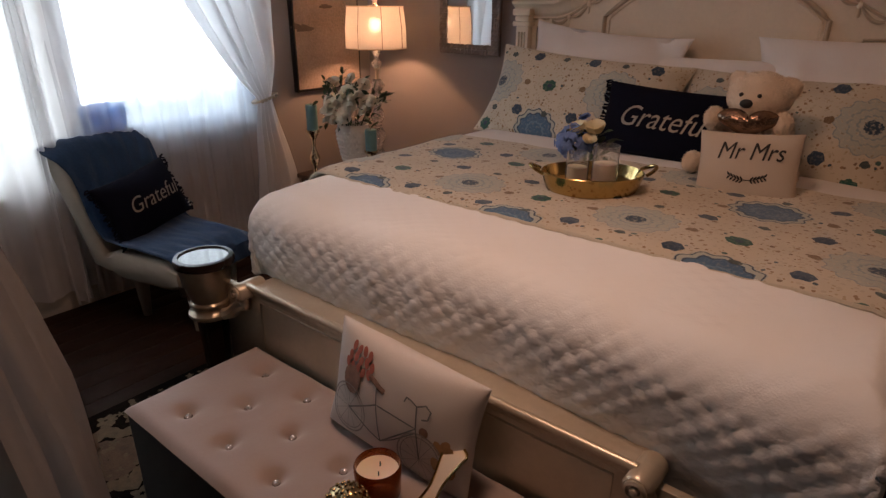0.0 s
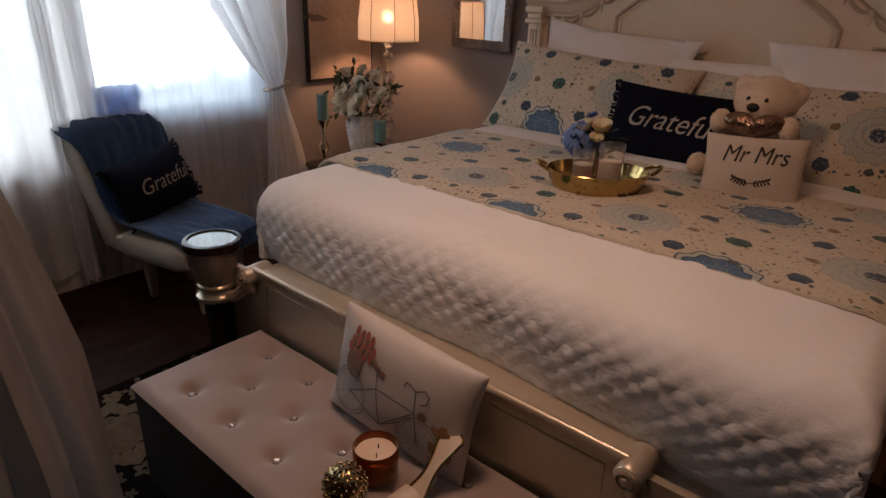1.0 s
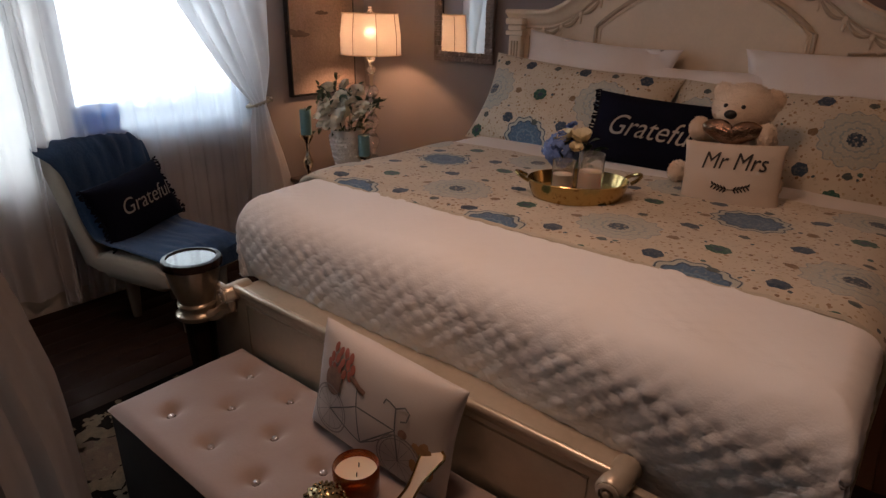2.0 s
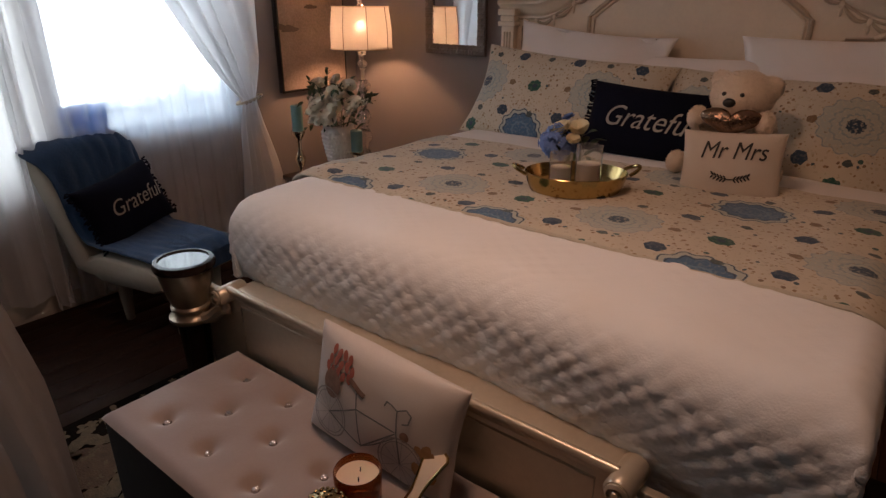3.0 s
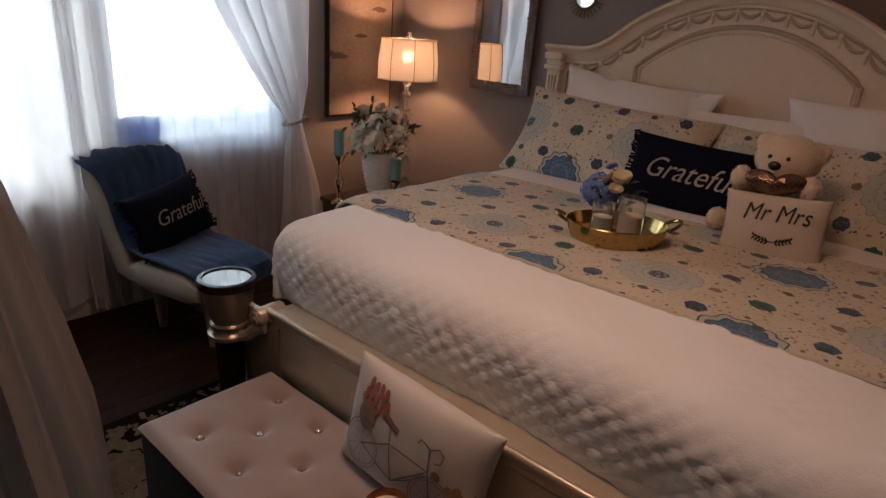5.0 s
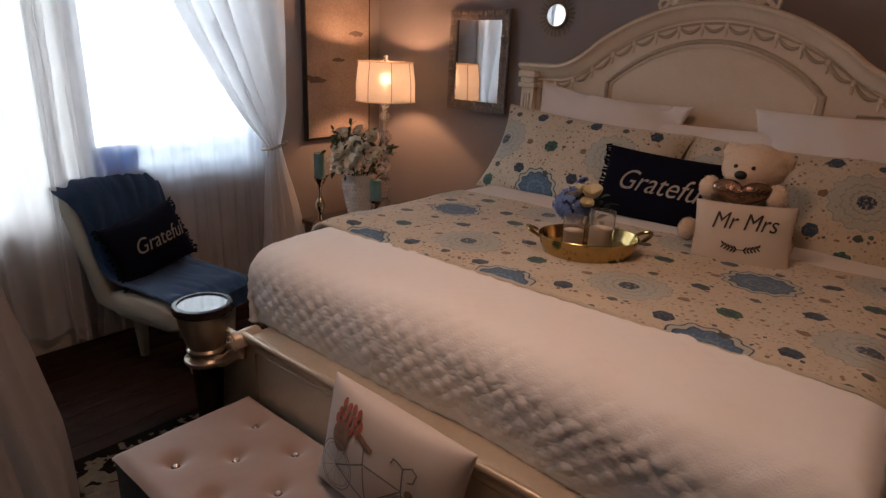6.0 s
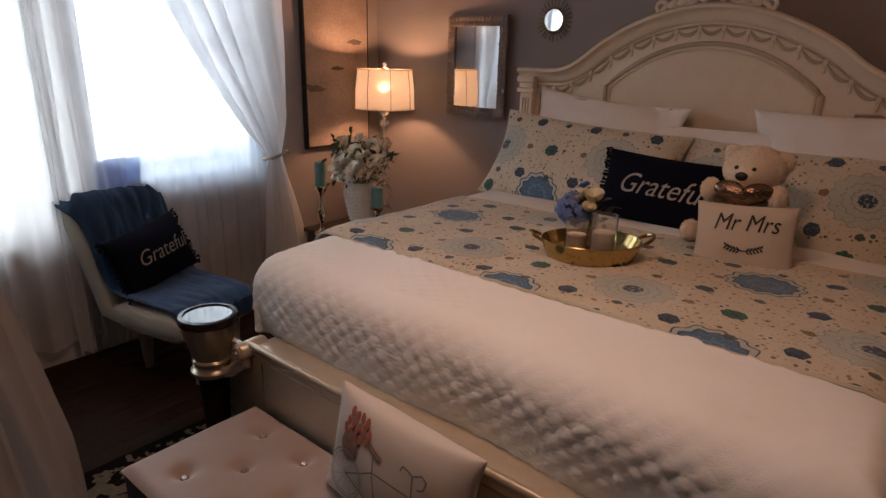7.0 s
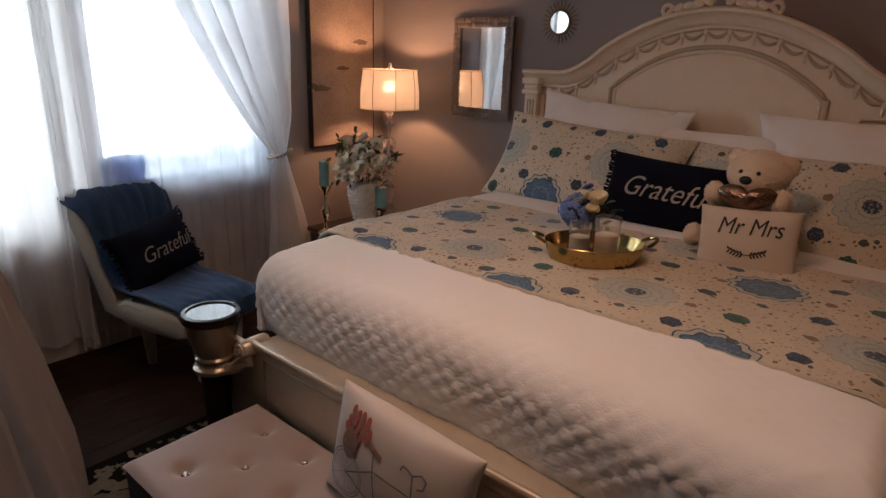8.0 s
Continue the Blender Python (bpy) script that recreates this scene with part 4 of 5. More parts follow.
joined(bm, back)
bmesh.ops.remove_doubles(bm, verts=bm.verts[:], dist=0.0008)
bmesh.ops.recalc_face_normals(bm, faces=bm.faces[:])
single("sequin_heart", bm, ROSE_SEQUIN, "rose gold sequin heart held by the teddy bear", "heart", m=lean(0.405, 1.275, 1.138, 14, 8, 0))

mm = thing("lettered_cushion", lean(0.447, 1.21, 0.988, 20, 13, 2), "small cream linen cushion lettered Mr Mrs with a laurel sprig", "cushion")
MW, MH, MT = 0.325, 0.262, 0.05
part("cushion_cover", cushion(MW, MH, MT, 41, ear=0.06), LINEN, mm)
bm = lettering("Mr Mrs", 0.085, 0.3, 0.8)
for v in bm.verts:
    v.co.y += 0.055
part("lettering", wrap_on_cushion(bm, MW, MH, MT, 41, 0.06), BLACK_INK, mm, "black script lettering reading Mr Mrs")
bm = tube([(-0.06 + 0.12 * k / 12, -0.022 - 0.018 * math.sin(math.pi * k / 12), 0) for k in range(13)], 0.0012, 5)
for k in range(1, 12):
    if k == 6:
        continue
    x, y = -0.06 + 0.12 * k / 12, -0.022 - 0.018 * math.sin(math.pi * k / 12)
    s = -1 if k < 6 else 1
    for d in (-1, 1):
        joined(bm, ball(0.008, scaled(x + s * 0.006, y + d * 0.006, 0, 1.0, 0.36, 0.1, 0, 0, s * d * 50), 8, 5))
part("laurel_sprig", wrap_on_cushion(bm, MW, MH, MT, 41, 0.06), BLACK_INK, mm, "printed black laurel sprig")

# ---- on the bed: tray ----
tray = thing("oval_tray", pose(0.046, 0.852, 0.922, 0, 0, 36), "polished gold oval tray with two loop handles", "tray")


def oval(profile, ax, ay, n=48):
    bm = lathe([(r, z) for r, z in profile], n)
    for v in bm.verts:
        v.co.x, v.co.y = v.co.x * ax, v.co.y * ay
    return bm


part("tray_body", oval([(0, 0), (0.82, 0), (0.88, 0.006), (0.94, 0.030), (1.0, 0.066), (0.985, 0.069), (0.92, 0.032), (0.86, 0.012), (0.8, 0.007), (0, 0.007)], 0.172, 0.137), GOLD, tray)
for s in (-1, 1):
    part("handle", tube([(s * (0.166 + 0.045 * math.sin(a)), 0.04 * math.cos(a), 0.062 + 0.024 * math.sin(a)) for a in np.linspace(0.1, math.pi - 0.1, 14)], 0.0065, 8), GOLD, tray, "gold loop handle")

for dx, dy, r, h, label in ((-0.055, -0.015, 0.038, 0.125, "clear glass votive with cream candle"), (0.032, -0.04, 0.043, 0.155, "clear glass tumbler with cream candle")):
    at = tray.matrix_world @ Vector((dx, dy, 0.0085))
    jar = thing("glass_votive", pose(*at), label, "candle holder", "votives on the tray")
    part("glass", lathe([(0, 0), (r, 0), (r, h), (r - 0.003, h), (r - 0.003, 0.006), (0, 0.006)]), GLASS, jar)
    part("candle", lathe([(0, 0.007), (r - 0.004, 0.007), (r - 0.004, h * 0.62), (0, h * 0.62)]), WAX, jar)


def leaf_bm(length, width, bend=0.3):
    def f(u, v):
        w = width * math.sin(math.pi * min(1, 0.06 + 0.94 * v)) ** 0.8
        return ((u - 0.5) * w, length * v, bend * length * (v * v) * -1 + 0.15 * w * abs(2 * u - 1))
    return surface(2, 5, f)


def rose(radius, seed, open_by=1.0):
    """A bloom of overlapping cupped petals."""
    bm = bmesh.new()
    rng = random.Random(seed)
    for ring, (count, tilt, size) in enumerate(((3, 8, 0.70), (5, 22, 0.88), (6, 40, 1.0), (6, 58, 1.0))):
        for k in range(count):
            a = 360 * k / count + 31 * ring + rng.uniform(-9, 9)
            w = radius * size * 1.3

            def f(u, v, w=w):
                x = (u - 0.5) * w * (0.55 + 0.6 * math.sin(math.pi * min(1, v * 0.75)))
                return (x, 0.25 * w * (1 - (2 * u - 1) ** 2) * v + 0.14 * w * v * v, radius * size * v)
            joined(bm, surface(4, 4, f), pose(0, 0, 0, 0, 0, a) @ pose(0, radius * 0.08 * (ring + 0.4), 0, -tilt * open_by + rng.uniform(-6, 6), 0, 0))
    return bm


# small arrangement behind the tray
posy = thing("flower_posy", pose(-0.075, 1.07, 0.922), "small glass vase with blue hydrangea and pale cream roses", "flowers")
part("vase", lathe([(0, 0), (0.03, 0), (0.034, 0.02), (0.03, 0.075), (0.033, 0.085), (0.03, 0.085), (0.027, 0.075), (0.03, 0.012), (0, 0.01)]), GLASS, posy)
rng = random.Random(5)
bm = bmesh.new()
for k in range(150):
    d = Vector((rng.gauss(0, 1), rng.gauss(0, 1), rng.gauss(0, 1))).normalized()
    c = Vector((-0.05, -0.03, 0.11)) + d * 0.068 * rng.uniform(0.85, 1.08)
    turn = d.to_track_quat("Z", "Y").to_matrix().to_4x4()
    for q in range(4):
        joined(bm, ball(0.0085, Matrix.Translation(c) @ turn @ scaled(0.008 * math.cos(q * 1.57), 0.008 * math.sin(q * 1.57), 0, 1, 0.8, 0.25, 0, 0, q * 90), 6, 4))
part("hydrangea_bloom", bm, BLUE_PETAL, posy, "ruffled blue hydrangea head")
for k, (x, y, z, r) in enumerate(((-0.03, -0.035, 0.152, 0.037), (0.028, -0.02, 0.155, 0.039), (0.022, -0.055, 0.125, 0.026))):
    part("rose_bloom", rose(r, 50 + k, 0.3), YELLOW_PETAL, posy, "pale cream rose", m=pose(x, y, z, 25, 15 * (k - 1), 0))
part("small_bloom", rose(0.018, 61), BLUE_PETAL, posy, m=pose(-0.03, 0.0, 0.20, 20, -20, 0))
bm = bmesh.new()
for k in range(26):
    joined(bm, leaf_bm(rng.uniform(0.035, 0.06), 0.022), pose(rng.uniform(-0.05, 0.075), rng.uniform(-0.04, 0.03), rng.uniform(0.07, 0.15), rng.uniform(-10, 70), rng.uniform(-40, 40), rng.uniform(0, 360)))
part("leaves", bm, LEAF, posy)
for k in range(5):
    part("stem", tube([(0.004 * (k - 2), 0, 0.012), (0.012 * (k - 2), -0.005, 0.09), (0.02 * (k - 2), -0.015, 0.14)], 0.002, 5), LEAF, posy)

# ---- nightstand group ----
NX, NY, NZ = -1.93, 1.77, 0.46
stand = thing("nightstand", pose(NX, NY, 0), "dark stained wooden nightstand with drawers in the corner", "nightstand")
part("body", box(-0.36, 0.40, -0.34, 0.40, 0.10, NZ - 0.03, 0.006), EBONY, stand)
part("top", box(-0.38, 0.42, -0.36, 0.42, NZ - 0.03, NZ, 0.008), EBONY, stand)
for z0, z1 in ((0.12, 0.265), (0.28, 0.425)):
    d = part("drawer", box(-0.33, 0.37, -0.355, -0.341, z0, z1, 0.005), EBONY, stand)
    part("knob", ball(0.016, pose(0.02, -0.372, (z0 + z1) / 2), 12, 8), CRYSTAL, d)
for x in (-0.32, 0.36):
    for y in (-0.30, 0.36):
        part("leg", lathe([(0, 0), (0.02, 0), (0.03, 0.1), (0, 0.1)], 12), EBONY, stand, m=pose(x, y, 0))

table_lamp = thing("table_lamp", pose(-2.02, 1.91, NZ), "table lamp with lit cream drum shade and crystal column", "table lamp")
H = 1.5 - NZ
part("foot", lathe([(0, 0), (0.085, 0), (0.085, 0.015), (0.05, 0.03), (0.02, 0.045), (0, 0.045)]), CHAMPAGNE, table_lamp)
z = 0.045
for r, h in ((0.045, 0.085), (0.022, 0.03), (0.052, 0.11), (0.024, 0.03), (0.048, 0.1), (0.022, 0.03), (0.04, 0.08), (0.05, 0.08)):
    part("crystal", lathe([(0, z), (r * 0.5, z), (r, z + h * 0.4), (r, z + h * 0.6), (r * 0.5, z + h), (0, z + h)], 14), CRYSTAL, table_lamp)
    z += h
part("neck", lathe([(0, z), (0.012, z), (0.012, z + 0.06), (0.02, z + 0.065), (0.02, z + 0.07), (0, z + 0.07)], 14), CHAMPAGNE, table_lamp)
z += 0.07
for r, h in ((0.034, 0.055), (0.018, 0.02), (0.03, 0.045)):
    part("crystal", lathe([(0, z), (r * 0.5, z), (r, z + h * 0.4), (r, z + h * 0.6), (r * 0.5, z + h), (0, z + h)], 10), CRYSTAL, table_lamp)
    z += h
part("socket", lathe([(0, z), (0.018, z), (0.018, z + 0.075), (0, z + 0.075)], 14), CHAMPAGNE, table_lamp, "brass socket")
SB, ST = 1.245 - NZ, 1.495 - NZ
part("shade", lathe([(0.198, SB), (0.196, SB + 0.12), (0.18, ST), (0.177, ST), (0.193, SB + 0.12), (0.195, SB)], 56), SHADE, table_lamp, "glowing cream fabric drum shade")
for k in range(8):
    a = 2 * math.pi * k / 8 + 0.2
    part("shade_rib", tube([(r * math.cos(a), r * math.sin(a), zz) for r, zz in ((0.199, SB), (0.197, SB + 0.12), (0.181, ST))], 0.0022, 5), DARK_PAINT, table_lamp)
for r, zz in ((0.198, SB), (0.1805, ST)):
    part("shade_trim", tube([(r * math.cos(a), r * math.sin(a), zz) for a in np.linspace(0, 2 * math.pi, 56, endpoint=False)], 0.004, 6, closed=True), GILT, table_lamp)
part("harp", tube([(0.0, 0.055 * math.sin(a) * 1.0, SB + 0.02 + 0.125 * (1 - math.cos(a))) for a in np.linspace(-math.pi, math.pi, 30)], 0.0022, 5), CHAMPAGNE, table_lamp)
for k in range(3):
    a = 2 * math.pi * k / 3
    part("spoke", tube([(0, 0, ST - 0.004), (0.17 * math.cos(a), 0.17 * math.sin(a), ST - 0.004)], 0.002, 5), CHAMPAGNE, table_lamp)
part("finial", joined(ball(0.015, pose(0, 0, ST + 0.03), 12, 8), lathe([(0, ST - 0.004), (0.006, ST - 0.004), (0.006, ST + 0.02), (0, ST + 0.02)], 10)), CRYSTAL, table_lamp)
part("bulb", ball(0.022, pose(0, 0, 1.375 - NZ)), glow("bulb_glow", (1.0, 0.78, 0.5), 60.0), table_lamp, "lit warm bulb")

# unseen matching stand and lamp, added out of view on the right
copy_thing(stand, pose(1.77, NY, 0))
copy_thing(table_lamp, pose(1.75, 1.84, NZ))

# vase with white flowers
VX, VY = -1.82, 1.49
bm = bmesh.new()
ring_in = [bm.verts.new((0.02 * math.cos(a), 0.02 * math.sin(a), 0.0015)) for a in np.linspace(0, 2 * math.pi, 72, endpoint=False)]
ring_out = [bm.verts.new(((0.165 + 0.010 * math.cos(12 * a)) * math.cos(a), (0.165 + 0.010 * math.cos(12 * a)) * math.sin(a), 0.0015 + 0.003 * math.sin(5 * a) ** 2)) for a in np.linspace(0, 2 * math.pi, 72, endpoint=False)]
for k in range(72):
    bm.faces.new((ring_in[k], ring_out[k], ring_out[(k + 1) % 72], ring_in[(k + 1) % 72]))
bm.faces.new(ring_in[::-1])
bmesh.ops.recalc_face_normals(bm, faces=bm.faces[:])
bmesh.ops.solidify(bm, geom=bm.faces[:], thickness=0.0012)
single("doily", bm, SHEET, "white scalloped cloth doily under the flower vase", "doily", m=pose(VX, VY, NZ + 0.0005))
vase = thing("flower_vase", pose(VX, VY, NZ + 0.003), "white hobnail vase full of white roses and greenery", "vase")
prof = [(0, 0), (0.055, 0), (0.06, 0.01), (0.062, 0.04), (0.078, 0.10), (0.098, 0.20), (0.103, 0.25), (0.094, 0.28), (0.098, 0.295), (0.09, 0.295), (0.086, 0.28), (0.094, 0.24), (0.06, 0.03), (0, 0.02)]
part("vase_body", lathe([(r * 0.98, zz) for r, zz in prof], 36), CERAMIC, vase)
bm = bmesh.new()
for j in range(9):
    zz = 0.06 + 0.024 * j
    r = np.interp(zz, [0.04, 0.10, 0.20, 0.25, 0.28], [0.062, 0.078, 0.098, 0.103, 0.094]) * 0.98
    for k in range(26):
        a = 2 * math.pi * (k + 0.5 * (j % 2)) / 26
        joined(bm, ball(0.008, pose(r * math.cos(a), r * math.sin(a), zz), 6, 4))
tagged(part("hobnail_texture", bm, CERAMIC, vase), kind="stuff")
rng = random.Random(9)
for k, (x, y, z, r) in enumerate(((-0.045, -0.10, 0.40, 0.058), (0.075, -0.10, 0.375, 0.062), (0.015, -0.05, 0.47, 0.05), (-0.13, -0.05, 0.43, 0.038), (0.16, -0.02, 0.43, 0.042),
                                  (-0.07, -0.11, 0.33, 0.04), (-0.15, 0.0, 0.52, 0.034), (0.05, 0.04, 0.50, 0.05), (-0.17, -0.06, 0.36, 0.03), (0.0, -0.13, 0.34, 0.036), (0.12, -0.08, 0.47, 0.036), (0.22, -0.05, 0.45, 0.028), (0.27, -0.03, 0.46, 0.022), (0.19, -0.08, 0.40, 0.03), (-0.02, 0.02, 0.55, 0.03))):
    part("rose_bloom", rose(r, 80 + k), PETAL, vase, "white rose", m=pose(x, y, z, 40 + rng.uniform(-15, 15), rng.uniform(-20, 20), rng.uniform(-15, 15)))
for k in range(9):
    a, tip = rng.uniform(0, 6.28), rng.uniform(0.08, 0.2)
    part("stem", tube([(0.02 * math.cos(a), 0.02 * math.sin(a), 0.2), (tip * 0.5 * math.cos(a), tip * 0.5 * math.sin(a), 0.34), (tip * math.cos(a), tip * math.sin(a), rng.uniform(0.45, 0.56))], 0.0026, 5), LEAF, vase)
bm = bmesh.new()
for k in range(120):
    a, r = rng.uniform(0, 6.28), rng.uniform(0.03, 0.19)
    joined(bm, leaf_bm(rng.uniform(0.04, 0.075), rng.uniform(0.018, 0.03)), pose(r * math.cos(a), r * math.sin(a) - 0.02, rng.uniform(0.29, 0.54), rng.uniform(-30, 70), rng.uniform(-40, 40), rng.uniform(0, 360)))
for px, pz, n, dx in ((0.12, 0.43, 18, 0.014), (0.15, 0.41, 14, 0.013), (-0.04, 0.52, 9, 0.002), (-0.14, 0.45, 9, -0.006)):
    for k in range(n):
        joined(bm, leaf_bm(0.045, 0.02), pose(px + dx * k, -0.04, pz + (0.004 if dx > 0.01 else 0.011) * k, rng.uniform(10, 60), 0, (-60 if k % 2 else 60) - dx * 2500))
part("leaves", bm, LEAF, vase, "dark green leaves")
for child in vase.children:
    child.matrix_basis = pose(0, 0, 0.08) @ child.matrix_basis
part("vase_foot", lathe([(0, 0), (0.056, 0), (0.06, 0.008), (0.052, 0.02), (0.046, 0.05), (0.055, 0.0795), (0, 0.0795)], 36), CERAMIC, vase)


def candlestick(x, y, height, candle, label):
    c = thing("candlestick", pose(x, y, NZ), label, "candlestick", "candlesticks on the nightstand")
    h = height
    part("stick", lathe([(0, 0), (0.05, 0), (0.052, 0.008), (0.03, 0.02), (0.014, 0.035), (0.012, h * 0.25), (0.03, h * 0.38), (0.034, h * 0.45), (0.022, h * 0.55), (0.011, h * 0.64), (0.013, h * 0.8), (0.032, h * 0.9), (0.042, h * 0.95), (0.042, h), (0, h)], 20), MERCURY, c, "mercury glass stem")
    part("candle", lathe([(0, h), (0.034, h), (0.035, h + candle - 0.004), (0.03, h + candle), (0, h + candle - 0.003)], 20), TEAL_WAX, c, "teal pillar candle")
    part("wick", tube([(0, 0, h + candle - 0.004), (0.002, 0, h + candle + 0.01)], 0.0015, 5), BLACK, c)
    return c


candlestick(-2.095, 1.405, 0.32, 0.155, "tall mercury glass candlestick with a teal pillar candle")
candlestick(-1.68, 1.50, 0.235, 0.125, "short mercury glass candlestick with a teal pillar candle")

# ---- on the walls ----
pic = thing("framed_painting", pose(WEST + 0.003, 1.83, 0.965), "large brown canvas painting in a thin black frame", "painting")
PW, PH = 0.585, 1.22
part("canvas", box(0.004, 0.026, -PW / 2 + 0.014, PW / 2 - 0.014, 0.014, PH - 0.014, 0.002), PAINTING, pic)
bm = box(0.0, 0.04, -PW / 2, -PW / 2 + 0.0135, 0, PH, 0.002)
for a, b, c, d in ((PW / 2 - 0.0135, PW / 2 - 0.009, 0, PH), (-PW / 2 + 0.0135, PW / 2 - 0.0135, 0, 0.0135), (-PW / 2 + 0.0135, PW / 2 - 0.0135, PH - 0.0135, PH)):
    box(0.0, 0.030, a, b, c, d, 0.0015, bm)
part("frame", bm, BLACK, pic, "thin black frame")
for y, z, sx, sy in ((0.16, 0.70, 0.075, 0.02), (-0.21, 0.40, 0.09, 0.02), (0.0, 0.53, 0.06, 0.012)):
    bm = bmesh.new()
    rng = random.Random(int(100 * (y + 2)))
    for k in range(9):
        joined(bm, ball(sx * rng.uniform(0.3, 0.6), scaled(0.0265, y + rng.uniform(-sx, sx) * 0.6, z + rng.uniform(-sy, sy) * 0.6, 0.02, 1.0, 0.28, rng.uniform(-20, 20), 0, 0), 10, 6))
    part("brush_stroke", bm, DARK_PAINT, pic)

wm = thing("wall_mirror", pose(-1.49, NORTH - 0.021, 1.215, 0, 0, -4), "rectangular mirror in a rough silver mosaic frame", "mirror")
MWD, MHT, MF = 0.49, 0.617, 0.056
part("mirror_glass", box(-MWD / 2 + MF, MWD / 2 - MF, -0.016, -0.012, MF, MHT - MF), MIRROR, wm)
part("backing", box(-MWD / 2, MWD / 2, -0.012, 0.0, 0, MHT), DARK_PAINT, wm)
MOSAIC = mat("silver_mosaic", (0.17, 0.135, 0.12), 0.45, metal=0.35, vary=0.7, scale=45, bump=0.8, bump_scale=70)
rng = random.Random(3)
tile = None
for i in range(16):
    for j in range(20):
        x, z = -MWD / 2 + 0.0155 + 0.0306 * i, 0.0155 + 0.0308 * j
        inside = abs(x) < MWD / 2 - MF - 0.005 and MF + 0.005 < z < MHT - MF - 0.005
        if inside:
            continue
        at = pose(x, -0.0165 - rng.uniform(0, 0.004), z, rng.uniform(-8, 8), rng.uniform(-10, 10), rng.uniform(-8, 8))
        if tile is None:
            tile = part("mosaic_tile", box(-0.0154, 0.0154, -0.004, 0.004, -0.0154, 0.0154, 0.003), MOSAIC, wm, m=at)
        else:
            t = new("mosaic_tile", tile.data)
            t.matrix_basis, t.parent = at, wm

DARK_GILT = mat("dark_gold_leaf", (0.2, 0.15, 0.09), 0.4, metal=0.6, vary=0.3, scale=30)
sb = thing("sunburst_mirror", pose(-0.957, NORTH - 0.003, 1.797) @ Matrix.Diagonal((1.18, 1.18, 1.18, 1)), "small round sunburst mirror with dark gold rays", "mirror")
part("mirror_glass", lathe([(0.052, 0.012), (0.05, 0.0165), (0, 0.017)], 28), MIRROR, sb, m=pose(0, 0, 0, 90, 0, 0))
part("ring", tube([(0.056 * math.cos(a), -0.01, 0.056 * math.sin(a)) for a in np.linspace(0, 2 * math.pi, 32, endpoint=False)], 0.008, 8, closed=True), DARK_GILT, sb)
ray = None
for k in range(26):
    at = pose(0, -0.008, 0, 0, 360 * k / 26, 0)
    if ray is None:
        ray = part("ray", tube([(0, 0, 0.058), (0, -0.002, 0.075), (0, 0, 0.098)], 0.0045, 6, taper=lambda u: 0.6 + 0.6 * u - 0.5 * u * u), DARK_GILT, sb, m=at)
    else:
        r = new("ray", ray.data)
        r.matrix_basis, r.parent = at, sb

# ---- chair by the window ----
CHAIR = pose(-1.91, 0.31, 0, 0, 0, 12)
chair = thing("slipper_chair", CHAIR, "ivory upholstered armless slipper chair by the window", "chair")


def chair_profile(t, gap=0.0):
    """Centre line of the seat and back, from the seat's front to the top of the back."""
    if t < 0.5:
        k = t / 0.5
        return Vector((0.30 - 0.52 * k, 0, 0.345 - 0.01 * k)), Vector((-1, 0, -0.06)).normalized()
    k = (t - 0.5) / 0.5
    return Vector((-0.23 - 0.20 * k - 0.03 * k * k, 0, 0.335 + 0.50 * k)), Vector((-0.39, 0, 0.92)).normalized()


def upholstered(width, thick, t0, t1, n=14, bevel=0.03):
    bm = bmesh.new()
    rows = []
    for i in range(n + 1):
        t = t0 + (t1 - t0) * i / n
        p, d = chair_profile(t)
        nrm = Vector((-d.z, 0, d.x)) * -1
        end = min(1, 0.55 + 3 * min(i, n - i) / n)
        ring = []
        for k in range(20):
            a = 2 * math.pi * k / 20
            cx, cy = math.cos(a), math.sin(a)
            sq = lambda c: math.copysign(abs(c) ** 0.4, c)
            ring.append(bm.verts.new(p + Vector((0, 1, 0)) * sq(cx) * width / 2 * (0.97 + 0.03 * end) + nrm * sq(cy) * thick / 2 * end))
        rows.append(ring)
    for a, b in zip(rows, rows[1:]):
        for k in range(20):
            bm.faces.new((a[k], a[(k + 1) % 20], b[(k + 1) % 20], b[k]))
    bm.faces.new(rows[0])
    bm.faces.new(rows[-1][::-1])
    bmesh.ops.recalc_face_normals(bm, faces=bm.faces[:])
    return bm


CW = 0.47
part("seat", upholstered(CW, 0.16, 0.0, 0.46), IVORY, chair)
part("backrest", upholstered(CW, 0.15, 0.42, 1.0), IVORY, chair)
for x, y in ((0.21, -0.08), (0.21, 0.15), (-0.155, -0.09), (-0.155, 0.15)):
    part("leg", lathe([(0, 0), (0.020, 0), (0.022, 0.02), (0.036, 0.20), (0.042, 0.27), (0, 0.27)], 14), IVORY, chair, m=pose(x, y, 0))


THROW_LINE = [(-0.60, 0.60), (-0.58, 0.70), (-0.565, 0.80), (-0.535, 0.86), (-0.48, 0.892), (-0.41, 0.888), (-0.37, 0.85), (-0.31, 0.70), (-0.222, 0.51), (-0.17, 0.455), (-0.05, 0.45), (0.12, 0.447), (0.26, 0.44), (0.325, 0.40), (0.335, 0.33)]
LENGTHS = [0.0]
for p, q in zip(THROW_LINE, THROW_LINE[1:]):
    LENGTHS.append(LENGTHS[-1] + math.hypot(q[0] - p[0], q[1] - p[1]))


